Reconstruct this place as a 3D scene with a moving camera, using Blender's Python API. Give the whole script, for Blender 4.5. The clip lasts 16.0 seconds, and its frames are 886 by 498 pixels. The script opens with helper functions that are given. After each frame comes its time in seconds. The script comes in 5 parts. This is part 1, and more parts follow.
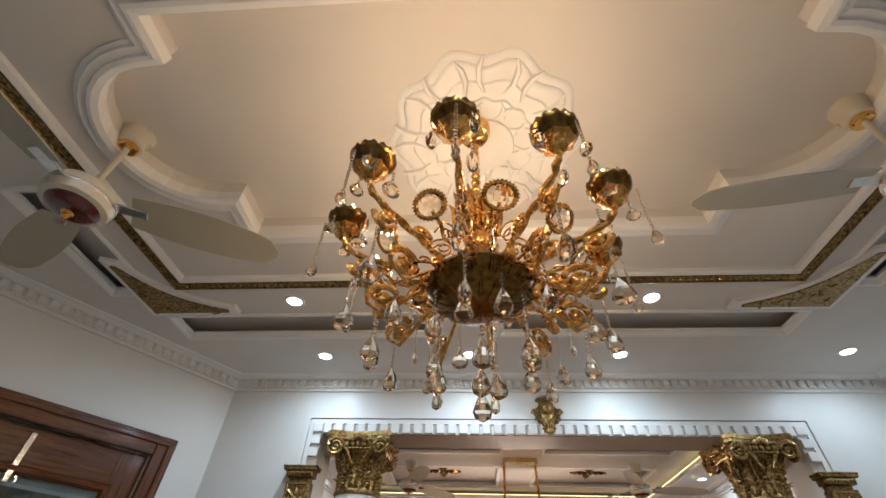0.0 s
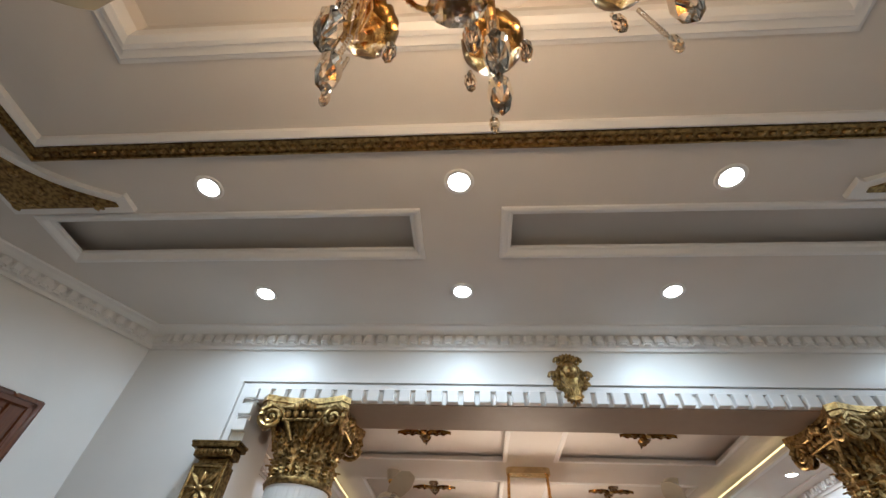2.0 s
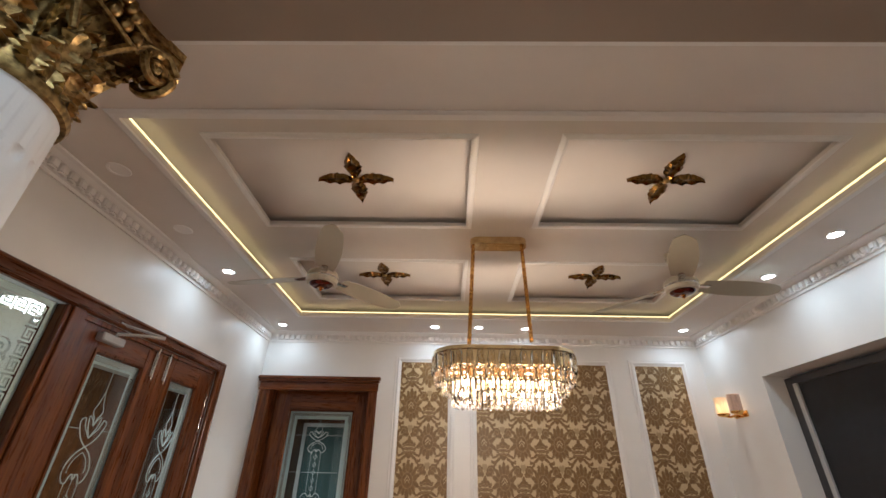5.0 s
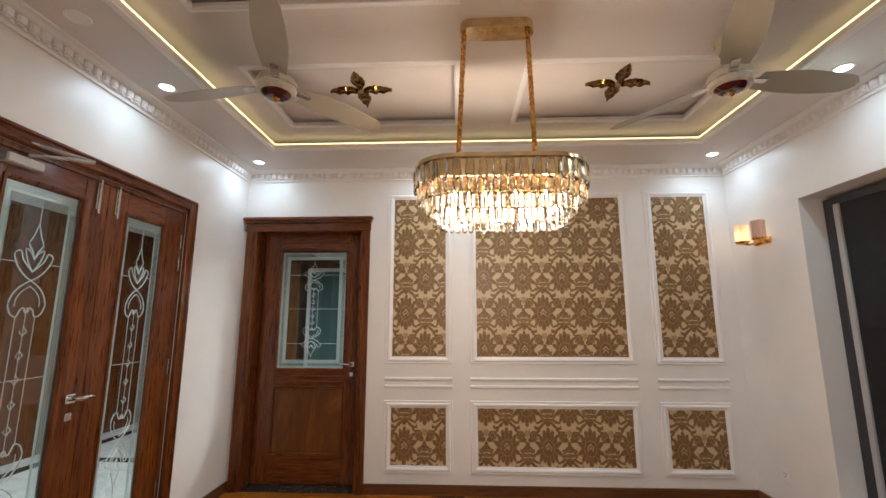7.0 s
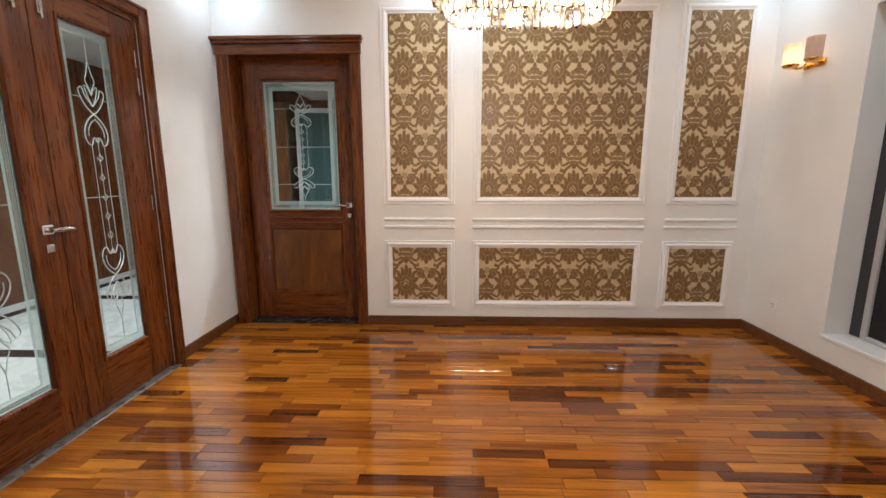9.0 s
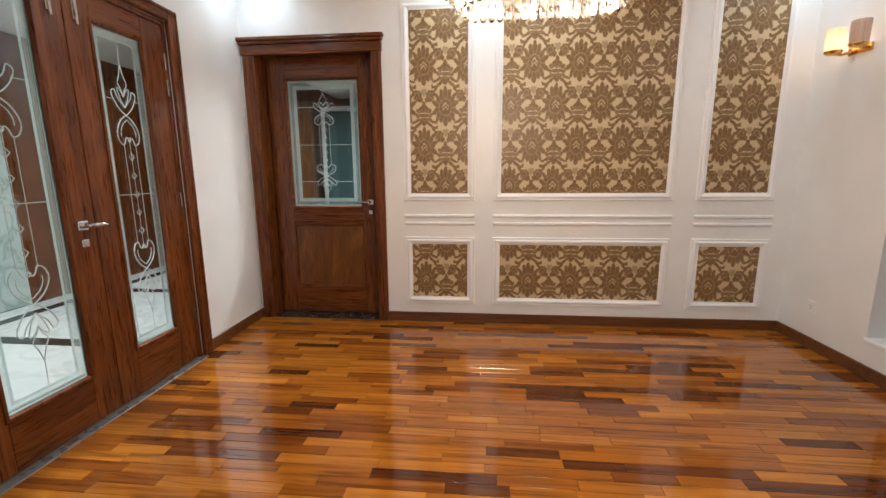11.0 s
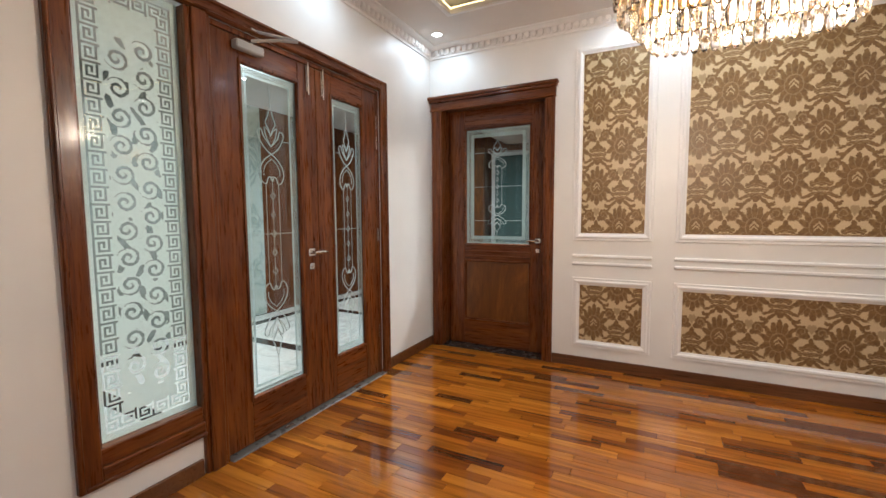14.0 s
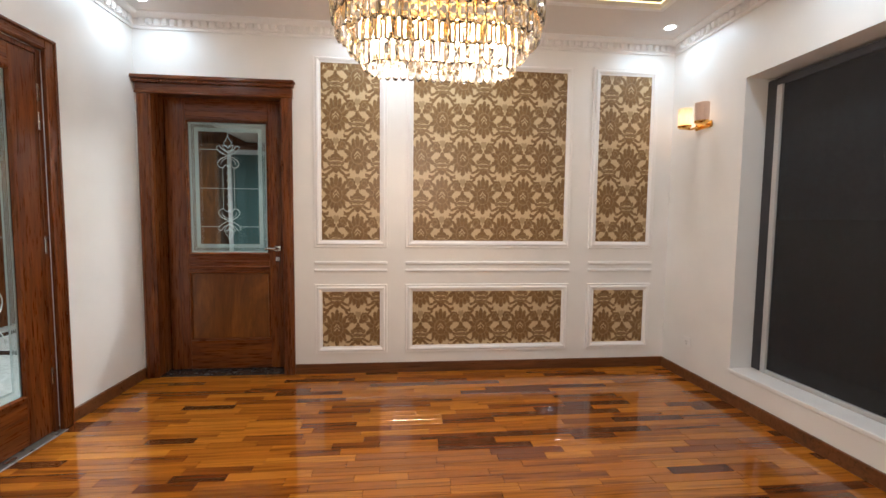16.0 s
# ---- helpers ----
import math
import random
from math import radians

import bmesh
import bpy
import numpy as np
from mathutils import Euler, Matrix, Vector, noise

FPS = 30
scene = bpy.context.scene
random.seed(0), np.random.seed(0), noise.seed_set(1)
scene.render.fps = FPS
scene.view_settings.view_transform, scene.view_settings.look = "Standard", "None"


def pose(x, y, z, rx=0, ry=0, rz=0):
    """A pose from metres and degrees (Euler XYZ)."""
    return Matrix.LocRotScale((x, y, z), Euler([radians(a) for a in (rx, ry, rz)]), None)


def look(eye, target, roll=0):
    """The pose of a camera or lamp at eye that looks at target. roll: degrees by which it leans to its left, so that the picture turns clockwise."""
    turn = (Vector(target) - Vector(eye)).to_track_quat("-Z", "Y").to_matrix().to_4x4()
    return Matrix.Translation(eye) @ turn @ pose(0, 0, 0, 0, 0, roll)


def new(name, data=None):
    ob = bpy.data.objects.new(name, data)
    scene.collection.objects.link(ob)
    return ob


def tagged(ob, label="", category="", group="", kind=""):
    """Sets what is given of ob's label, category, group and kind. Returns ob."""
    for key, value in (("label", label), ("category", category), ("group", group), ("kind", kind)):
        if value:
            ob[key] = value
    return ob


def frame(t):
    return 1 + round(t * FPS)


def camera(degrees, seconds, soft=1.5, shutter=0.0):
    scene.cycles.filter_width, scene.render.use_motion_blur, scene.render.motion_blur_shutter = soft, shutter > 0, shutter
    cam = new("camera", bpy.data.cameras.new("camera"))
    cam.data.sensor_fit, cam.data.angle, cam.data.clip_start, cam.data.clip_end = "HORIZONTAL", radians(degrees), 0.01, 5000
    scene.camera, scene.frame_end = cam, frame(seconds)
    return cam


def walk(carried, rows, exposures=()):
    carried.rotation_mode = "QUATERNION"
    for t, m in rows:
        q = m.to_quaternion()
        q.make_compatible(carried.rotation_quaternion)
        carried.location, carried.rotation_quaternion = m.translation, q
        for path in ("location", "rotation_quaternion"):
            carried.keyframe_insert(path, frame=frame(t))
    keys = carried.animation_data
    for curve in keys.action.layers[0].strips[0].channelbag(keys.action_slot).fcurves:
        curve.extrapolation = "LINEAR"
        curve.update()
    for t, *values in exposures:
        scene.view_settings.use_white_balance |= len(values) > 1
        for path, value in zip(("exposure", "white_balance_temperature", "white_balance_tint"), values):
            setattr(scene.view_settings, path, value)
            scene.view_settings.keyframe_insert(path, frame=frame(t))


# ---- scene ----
cam = camera(93.3, 16.0)
PATH = [
    (0, (1.723, -6.67, 1.538), (1.597, -5.203, 2.892), 2.2),
    (0.3, (1.736, -6.556, 1.537), (1.609, -5.13, 2.934), 2.3),
    (0.5, (1.736, -6.449, 1.534), (1.613, -5.057, 2.966), 2.3),
    (1, (1.763, -6.223, 1.555), (1.634, -4.885, 3.038), 2.5),
    (1.5, (1.774, -5.966, 1.578), (1.628, -4.636, 3.067), 3.3),
    (2, (1.758, -5.705, 1.576), (1.619, -4.342, 3.034), 3.6),
    (2.5, (1.779, -5.434, 1.563), (1.668, -4.009, 2.962), 3.4),
    (3, (1.805, -5.18, 1.571), (1.715, -3.681, 2.892), 2.9),
    (3.5, (1.79, -4.918, 1.563), (1.72, -3.357, 2.811), 2.5),
    (4, (1.804, -4.697, 1.549), (1.753, -3.075, 2.719), 2.0),
    (4.2, (1.833, -4.606, 1.543), (1.787, -2.96, 2.678), 1.8),
    (6.3, (1.952, -3.904, 1.491), (1.891, -1.991, 2.073), 0.4),
    (6.5, (1.975, -3.855, 1.477), (1.908, -1.925, 1.996), 0.2),
    (7, (2.018, -3.776, 1.454), (1.936, -1.805, 1.783), 0.0),
    (7.5, (2.007, -3.707, 1.426), (1.919, -1.712, 1.544), -0.1),
    (8, (1.978, -3.65, 1.426), (1.9, -1.657, 1.278), -0.2),
    (8.5, (1.947, -3.545, 1.307), (1.889, -1.574, 0.974), 0.0),
    (11, (2.015, -3.521, 1.297), (1.826, -1.562, 0.938), -0.4),
    (11.5, (2.004, -3.528, 1.287), (1.678, -1.576, 0.998), -0.4),
    (12, (1.979, -3.539, 1.277), (1.468, -1.621, 1.029), -0.4),
    (12.5, (1.955, -3.56, 1.279), (1.244, -1.704, 1.055), -0.4),
    (13, (1.945, -3.583, 1.28), (1.072, -1.795, 1.078), -0.3),
    (13.5, (1.949, -3.604, 1.278), (1.001, -1.853, 1.098), -0.3),
    (14, (1.968, -3.603, 1.276), (1.062, -1.828, 1.117), -0.3),
    (14.5, (1.993, -3.574, 1.278), (1.241, -1.726, 1.134), -0.3),
    (15, (2.012, -3.536, 1.291), (1.524, -1.602, 1.149), -0.0),
    (15.5, (2.048, -3.516, 1.286), (1.887, -1.527, 1.151), 0.2),
    (16, (2.071, -3.529, 1.297), (2.265, -1.543, 1.161), 0.6),
]
walk(cam, [(t, look(eye, target, roll)) for t, eye, target, roll in PATH], [(0, 0.05), (2, 0.05), (3.0, -0.05), (4.2, -0.08), (6.5, 0.08), (8.5, 0.5), (16, 0.52)])

# ---- world and lamps ----
world = bpy.data.worlds.new("night")
world.use_nodes = True
scene.world = world
world.node_tree.nodes["Background"].inputs[0].default_value = (0.02, 0.025, 0.04, 1)
world.node_tree.nodes["Background"].inputs[1].default_value = 0.3

COOL = (0.64, 0.83, 1.0)
ZD = 2.835   # dining room ceiling margin
ZL = 2.86    # drawing room ceiling
DINING_SPOTS = [(0.23, -0.29), (0.255, -1.515), (1.745, -0.295), (2.18, -0.295), (2.64, -0.28), (4.165, -0.31), (4.16, -1.55), (4.16, -2.14), (4.16, -2.75)]
DINING_DARK = [(0.25, -2.11), (0.25, -2.68)]
DRAWING_SPOTS = [(0.766, -4.225), (1.71, -4.235), (2.655, -4.23), (3.985, -4.26), (0.76, -4.84), (1.713, -4.84), (2.665, -4.835),
                 (0.76, -6.83), (1.713, -6.83), (2.665, -6.83), (0.76, -7.45), (1.713, -7.45), (2.665, -7.45)]
CH = Vector((1.75, -5.835, 0))    # axis of the gilt chandelier
CH2 = Vector((2.21, -1.86, 0))    # axis of the crystal chandelier


def lamp(name, kind, at, watts, colour, size=0.1, aim=(0, 0, -1), cone=155):
    data = bpy.data.lights.new(name, kind)
    data.energy, data.color = watts, colour
    if kind == "AREA":
        data.shape, data.size, data.spread = "DISK", size, radians(cone)
    else:
        data.shadow_soft_size = size
    ob = new(name, data)
    ob.matrix_world = look(at, Vector(at) + Vector(aim)) if kind != "POINT" else Matrix.Translation(at)
    return ob


for x, y in DINING_SPOTS:
    lamp("spot_light", "AREA", (x, y, ZD - 0.008), 2.2, COOL, 0.076, cone=168)
for x, y in DRAWING_SPOTS:
    lamp("spot_light", "AREA", (x, y, ZL - 0.008), 3.7, COOL, 0.076, cone=168)
for dx in (-0.22, -0.07, 0.07, 0.22):
    lamp("chandelier_light", "POINT", (CH2.x + dx, CH2.y, 1.95), 10.8, (1.0, 0.82, 0.67), 0.03)
for i in range(10):
    a = radians(-98 + 36 * i)
    lamp("candle_light", "POINT", (1.748 + 0.365 * math.cos(a), -5.819 + 0.365 * math.sin(a), 2.43), 2.4, (1.0, 0.70, 0.45), 0.015)
lamp("wall_lamp_light", "POINT", (4.33, -0.305, 2.13), 0.14, (1.0, 0.62, 0.34), 0.02)

# ---- materials ----
class Nodes:
    """A node material and short calls to build its nodes."""

    def __init__(self, name):
        self.m = bpy.data.materials.new(name)
        self.m.use_nodes = True
        self.t = self.m.node_tree
        self.b = self.t.nodes["Principled BSDF"]

    def put(self, socket, value):
        if isinstance(value, bpy.types.NodeSocket):
            self.t.links.new(value, socket)
        else:
            socket.default_value = value

    def n(self, kind, **sets):
        node = self.t.nodes.new(kind)
        for k, v in sets.items():
            setattr(node, k, v)
        return node

    def op(self, what, a, b=0.0, c=0.0):
        node = self.n("ShaderNodeMath", operation=what)
        for sock, v in zip(node.inputs, (a, b, c)):
            self.put(sock, v)
        return node.outputs[0]

    def place(self, scale=(1, 1, 1)):
        tc = self.n("ShaderNodeTexCoord")
        mp = self.n("ShaderNodeMapping")
        mp.inputs["Scale"].default_value = scale
        self.t.links.new(tc.outputs["Object"], mp.inputs[0])
        return mp.outputs[0]

    def noise(self, scale, detail=4, vector=None, rough=0.5, distortion=0.0):
        node = self.n("ShaderNodeTexNoise")
        node.inputs["Scale"].default_value, node.inputs["Detail"].default_value = scale, detail
        node.inputs["Roughness"].default_value, node.inputs["Distortion"].default_value = rough, distortion
        self.t.links.new(vector or self.place(), node.inputs["Vector"])
        return node.outputs["Fac"]

    def ramp(self, fac, stops):
        node = self.n("ShaderNodeValToRGB")
        e = node.color_ramp.elements
        while len(e) < len(stops):
            e.new(0.5)
        for el, (p, c) in zip(e, stops):
            el.position, el.color = p, (*c, 1)
        self.put(node.inputs[0], fac)
        return node.outputs[0]

    def mix(self, fac, a, b, blend="MIX"):
        node = self.n("ShaderNodeMix", data_type="RGBA", blend_type=blend)
        for sock, v in ((node.inputs[0], fac), (node.inputs[6], a), (node.inputs[7], b)):
            self.put(sock, (*v, 1) if isinstance(v, tuple) and len(v) == 3 else v)
        return node.outputs[2]

    def bump(self, height, strength=0.2, distance=0.01):
        node = self.n("ShaderNodeBump")
        node.inputs["Strength"].default_value, node.inputs["Distance"].default_value = strength, distance
        self.t.links.new(height, node.inputs["Height"])
        self.t.links.new(node.outputs[0], self.b.inputs["Normal"])

    def set(self, **v):
        for k, val in v.items():
            self.put(self.b.inputs[k.replace("_", " ")], (*val, 1) if isinstance(val, tuple) and len(val) == 3 else val)
        return self


def paint(name, colour, rough=0.5, bump=0.08, mottle=0.06, scale=3.0):
    k = Nodes(name)
    big = k.noise(scale, 5)
    c2 = tuple(c * (1 - mottle) for c in colour)
    k.set(Base_Color=k.ramp(big, [(0.3, c2), (0.7, colour)]), Roughness=k.ramp(k.noise(scale * 6, 3), [(0.3, (rough - 0.06,) * 3), (0.7, (rough + 0.06,) * 3)]))
    k.bump(k.noise(180, 3), bump, 0.002)
    return k.m


def wood(name, dark, mid, light, along=2, rough=0.28, coat=0.22):
    """Stained, varnished wood, its grain along one axis."""
    k = Nodes(name)
    sc = [10.0, 10.0, 10.0]
    sc[along] = 0.75
    v = k.place(tuple(sc))
    info = k.n("ShaderNodeObjectInfo")
    shift = k.n("ShaderNodeVectorMath", operation="ADD")
    k.t.links.new(v, shift.inputs[0])
    cmb = k.n("ShaderNodeCombineXYZ")
    for i in range(3):
        k.put(cmb.inputs[i], k.op("MULTIPLY", info.outputs["Random"], 37.0 + 11 * i))
    k.t.links.new(cmb.outputs[0], shift.inputs[1])
    v = shift.outputs[0]
    grain = k.noise(1.6, 8, v, 0.62, 1.4)
    fine = k.noise(9, 5, v, 0.6, 0.4)
    fac = k.op("MULTIPLY_ADD", fine, 0.35, k.op("MULTIPLY", grain, 0.75))
    col = k.ramp(fac, [(0.36, dark), (0.52, mid), (0.7, light)])
    k.set(Base_Color=col, Roughness=k.ramp(fine, [(0.3, (rough - 0.05,) * 3), (0.7, (rough + 0.1,) * 3)]), Coat_Weight=coat, Coat_Roughness=0.12, Specular_IOR_Level=0.35)
    k.bump(fac, 0.12, 0.003)
    return k.m


def metal(name, colour, dark, rough=0.3, scale=25.0, bump=0.15):
    k = Nodes(name)
    f = k.noise(scale, 5)
    k.set(Base_Color=k.ramp(f, [(0.35, dark), (0.62, colour)]), Metallic=1.0, Roughness=k.ramp(k.noise(scale * 2, 3), [(0.3, (rough * 0.8,) * 3), (0.7, (rough * 1.3,) * 3)]))
    k.bump(f, bump, 0.004)
    return k.m


def glass(name, tint=(1, 1, 1), rough=0.0, ior=1.45):
    k = Nodes(name)
    k.set(Base_Color=tint, Roughness=rough, IOR=ior, Transmission_Weight=1.0)
    return k.m


def glow(name, colour, strength):
    k = Nodes(name)
    k.set(Base_Color=colour, Emission_Color=colour, Emission_Strength=strength)
    return k.m


M = {}
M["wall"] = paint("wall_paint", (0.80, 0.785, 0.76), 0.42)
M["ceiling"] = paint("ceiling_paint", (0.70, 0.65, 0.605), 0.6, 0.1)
M["plaster"] = paint("plaster_white", (0.82, 0.80, 0.78), 0.45, 0.1)
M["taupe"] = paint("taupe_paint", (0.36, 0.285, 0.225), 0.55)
M["wood"] = wood("mahogany_upright", (0.042, 0.0098, 0.0021), (0.105, 0.0255, 0.0046), (0.19, 0.056, 0.010), 2)
M["wood_x"] = wood("mahogany_along_x", (0.042, 0.0098, 0.0021), (0.105, 0.0255, 0.0046), (0.19, 0.056, 0.010), 0)
k = Nodes("flame_veneer")
flame = k.noise(1.0, 6, k.place((5, 5, 1.6)), 0.6, 2.2)
k.set(Base_Color=k.ramp(k.op("MULTIPLY_ADD", k.noise(60, 3, k.place((1, 1, 0.08))), 0.22, k.op("MULTIPLY", flame, 0.8)), [(0.36, (0.085, 0.027, 0.006)), (0.52, (0.135, 0.046, 0.009)), (0.68, (0.21, 0.08, 0.017))]), Roughness=0.3, Coat_Weight=0.12, Coat_Roughness=0.12)
M["veneer"] = k.m
M["skirting"] = wood("skirting_wood", (0.07, 0.026, 0.009), (0.125, 0.045, 0.015), (0.17, 0.066, 0.024), 0, 0.3)
M["gold"] = metal("gilt_plaster", (0.52, 0.355, 0.15), (0.17, 0.10, 0.036), 0.36, 70, 0.25)
M["champagne"] = metal("champagne_gold", (0.80, 0.62, 0.36), (0.6, 0.44, 0.24), 0.18, 20, 0.03)
M["gold_dark"] = metal("antique_gilt", (0.40, 0.265, 0.105), (0.13, 0.078, 0.028), 0.4, 70, 0.25)
M["gold_bright"] = metal("polished_gold", (0.95, 0.60, 0.20), (0.72, 0.40, 0.12), 0.16, 20, 0.03)
M["chrome"] = metal("satin_steel", (0.78, 0.77, 0.75), (0.62, 0.61, 0.6), 0.2, 40, 0.02)
M["glass"] = glass("clear_glass", (0.93, 0.98, 0.96))
M["lamp_white"] = glow("lamp_disc", (0.92, 0.97, 1.0), 14.0)
M["led"] = glow("led_strip", (1.0, 0.85, 0.46), 1.8)
M["black"] = paint("black_metal", (0.03, 0.03, 0.035), 0.35, 0.03)
M["grey_metal"] = paint("grey_aluminium", (0.42, 0.42, 0.42), 0.35, 0.03)
M["base_floor"] = paint("screed", (0.09, 0.045, 0.02), 0.5)
# never in view: beige picked to bounce light on to ceiling and walls
M["fill_floor"] = paint("brown_floor_tile", (0.46, 0.39, 0.32), 0.25, 0.02)


# ---- mesh helpers ----
def part(name, bm, material, parent=None, label="", smooth=False):
    """Links a bmesh as one mesh object, under a thing or a part where one is given."""
    me = bpy.data.meshes.new(name)
    bmesh.ops.recalc_face_normals(bm, faces=bm.faces)
    bm.to_mesh(me)
    bm.free()
    me.materials.append(M[material])
    if smooth:
        me.polygons.foreach_set("use_smooth", [True] * len(me.polygons))
        me.set_sharp_from_angle(angle=radians(40))
    ob = new(name, me)
    ob.parent = parent
    if label:
        ob["label"] = label
    return ob


def again(ob, m, parent=None):
    """Another object on the same mesh."""
    o = bpy.data.objects.new(ob.name.split(".")[0], ob.data)
    scene.collection.objects.link(o)
    o.parent = parent if parent is not None else ob.parent
    o.matrix_local = m
    return o


def thing(name, label, category, at=(0, 0, 0), group="", turn=0.0):
    ob = new(name)
    ob.empty_display_size = 0.05
    ob.matrix_world = pose(*at, 0, 0, turn)
    return tagged(ob, label, category, group)


def structure(ob, label="", category=""):
    return tagged(ob, label, category, kind="structure")


def box(bm, x0, y0, z0, x1, y1, z1, bevel=0.0):
    vs = [bm.verts.new(p) for p in ((x0, y0, z0), (x1, y0, z0), (x1, y1, z0), (x0, y1, z0), (x0, y0, z1), (x1, y0, z1), (x1, y1, z1), (x0, y1, z1))]
    fs = [bm.faces.new([vs[i] for i in f]) for f in ((3, 2, 1, 0), (4, 5, 6, 7), (0, 1, 5, 4), (1, 2, 6, 5), (2, 3, 7, 6), (3, 0, 4, 7))]
    if bevel:
        es = list({e for f in fs for e in f.edges})
        bmesh.ops.bevel(bm, geom=es, offset=bevel, segments=1, affect="EDGES")
    return bm


def boxes(*bs, bevel=0.0):
    bm = bmesh.new()
    for b in bs:
        box(bm, *b, bevel=bevel)
    return bm


def lathe(bm, profile, seg=24, at=(0, 0, 0), squash=(1, 1), lobes=0, depth=0.0):
    """Turns (radius, z) rows round the z axis."""
    rings = []
    for r, z in profile:
        ring = []
        for i in range(seg):
            a = 2 * math.pi * i / seg
            rr = max(r, 0.0004) * (1 + depth * math.cos(lobes * a))
            ring.append(bm.verts.new((at[0] + rr * math.cos(a) * squash[0], at[1] + rr * math.sin(a) * squash[1], at[2] + z)))
        rings.append(ring)
    for p, q in zip(rings, rings[1:]):
        for i in range(seg):
            bm.faces.new((p[i], p[(i + 1) % seg], q[(i + 1) % seg], q[i]))
    bm.faces.new(rings[0][::-1])
    bm.faces.new(rings[-1])
    return bm


def tube(bm, pts, r, seg=8, closed=False, flat=1.0):
    """A round bar along points; r may be a list."""
    pts = [Vector(p) for p in pts]
    n = len(pts)
    rs = r if isinstance(r, (list, tuple)) else [r] * n
    up = Vector((0.013, 0.021, 1)).normalized()
    rings = []
    for i, p in enumerate(pts):
        a = pts[(i - 1) % n] if closed or i else p
        b = pts[(i + 1) % n] if closed or i < n - 1 else p
        d = (b - a).normalized()
        s = d.cross(up)
        if s.length < 0.05:
            s = d.cross(Vector((1, 0.1, 0)))
        s.normalize()
        t = s.cross(d).normalized()
        rings.append([bm.verts.new(p + rs[i] * (math.cos(2 * math.pi * k / seg) * s + flat * math.sin(2 * math.pi * k / seg) * t)) for k in range(seg)])
    for i in range(n if closed else n - 1):
        p, q = rings[i], rings[(i + 1) % n]
        for k in range(seg):
            bm.faces.new((p[k], p[(k + 1) % seg], q[(k + 1) % seg], q[k]))
    if not closed:
        bm.faces.new(rings[0][::-1])
        bm.faces.new(rings[-1])
    return bm


def ball(bm, at, rx, ry=None, rz=None, u=10, v=6):
    ry, rz = ry or rx, rz or rx
    prof = [(math.sin(math.pi * k / v), -math.cos(math.pi * k / v)) for k in range(v + 1)]
    prof = [(r * rx, z * rz) for r, z in prof]
    return lathe(bm, prof, u, at, (1, ry / rx))


def prism(bm, poly, z0, z1):
    """A polygon in x and y, raised from z0 to z1."""
    lo = [bm.verts.new((x, y, z0)) for x, y in poly]
    hi = [bm.verts.new((x, y, z1)) for x, y in poly]
    n = len(poly)
    for i in range(n):
        bm.faces.new((lo[i], lo[(i + 1) % n], hi[(i + 1) % n], hi[i]))
    bm.faces.new(lo[::-1])
    bm.faces.new(hi)
    return bm


def swept(bm, path, profile, closed=False):
    """Carries a profile of (out, z) rows along a level path of (x, y); out is to the left of the way."""
    n = len(path)
    P = [Vector(p) for p in path]
    rings = []
    for i in range(n):
        a = P[(i - 1) % n] if closed or i else None
        b = P[(i + 1) % n] if closed or i < n - 1 else None
        d1 = (P[i] - a).normalized() if a else (b - P[i]).normalized()
        d2 = (b - P[i]).normalized() if b else d1
        n1, n2 = Vector((-d1.y, d1.x)), Vector((-d2.y, d2.x))
        m = (n1 + n2).normalized()
        m = m / max(0.35, m.dot(n1))
        rings.append([bm.verts.new((P[i].x + m.x * o, P[i].y + m.y * o, z)) for o, z in profile])
    k = len(profile)
    for i in range(n if closed else n - 1):
        p, q = rings[i], rings[(i + 1) % n]
        for j in range(k):
            bm.faces.new((p[j], p[(j + 1) % k], q[(j + 1) % k], q[j]))
    if not closed:
        bm.faces.new(rings[0][::-1])
        bm.faces.new(rings[-1])
    return bm


def transform(bm, m):
    bmesh.ops.transform(bm, matrix=m, verts=bm.verts)
    return bm

# ---- the setting ----
XR = 4.43              # window wall
YB, YF = -3.62, -3.88  # the two faces of the wall with the wide opening
OX0, OX1, OZ = 0.735, 3.70, 2.485
W = 0.23

# floor slabs
structure(part("floor", boxes((-0.05, -4.0, -0.06, XR + 0.05, 0.02, -0.014)), "base_floor"), "dark screed under the dining room parquet", "floor")
# the drawing room's floor is unseen and serves as a bounce surface
structure(part("drawing_floor", boxes((-3.2, -9.4, -0.06, 5.2, -4.0, -0.004)), "fill_floor"), "unseen beige floor of the drawing room, bouncing fill light", "floor")

# far wall with a doorway, x 0.12 to 1.10, 2.30 high
structure(part("wall_north", boxes((-W, 0, 0, 0.11, W, 3.1), (1.11, 0, 0, XR + W, W, 3.1), (0.11, 0, 2.31, 1.11, W, 3.1)), "wall"), "white painted wall with damask panels", "wall")
# wall with the glazed double door, and its side light
structure(part("wall_west", boxes((-W, -0.80, 0, 0, 0, 3.1), (-W, -2.845, 2.29, 0, -0.80, 3.1), (-W, -2.845, 0, 0, -2.32, 0.24), (-W, -3.9, 0, 0, -2.845, 3.1)), "wall"), "white painted wall round the glazed doors", "wall")
# window wall
WY0, WY1, WZ0, WZ1 = -3.2, -0.785, 0.226, 2.30
structure(part("wall_east", boxes((XR, WY1, 0, XR + W, 0.0, 3.1), (XR, WY0, WZ1, XR + W, WY1, 3.1), (XR, WY0, 0, XR + W, WY1, WZ0), (XR, -9.4, 0, XR + W, WY0, 3.1)), "wall"), "white painted wall with a wide window", "wall")
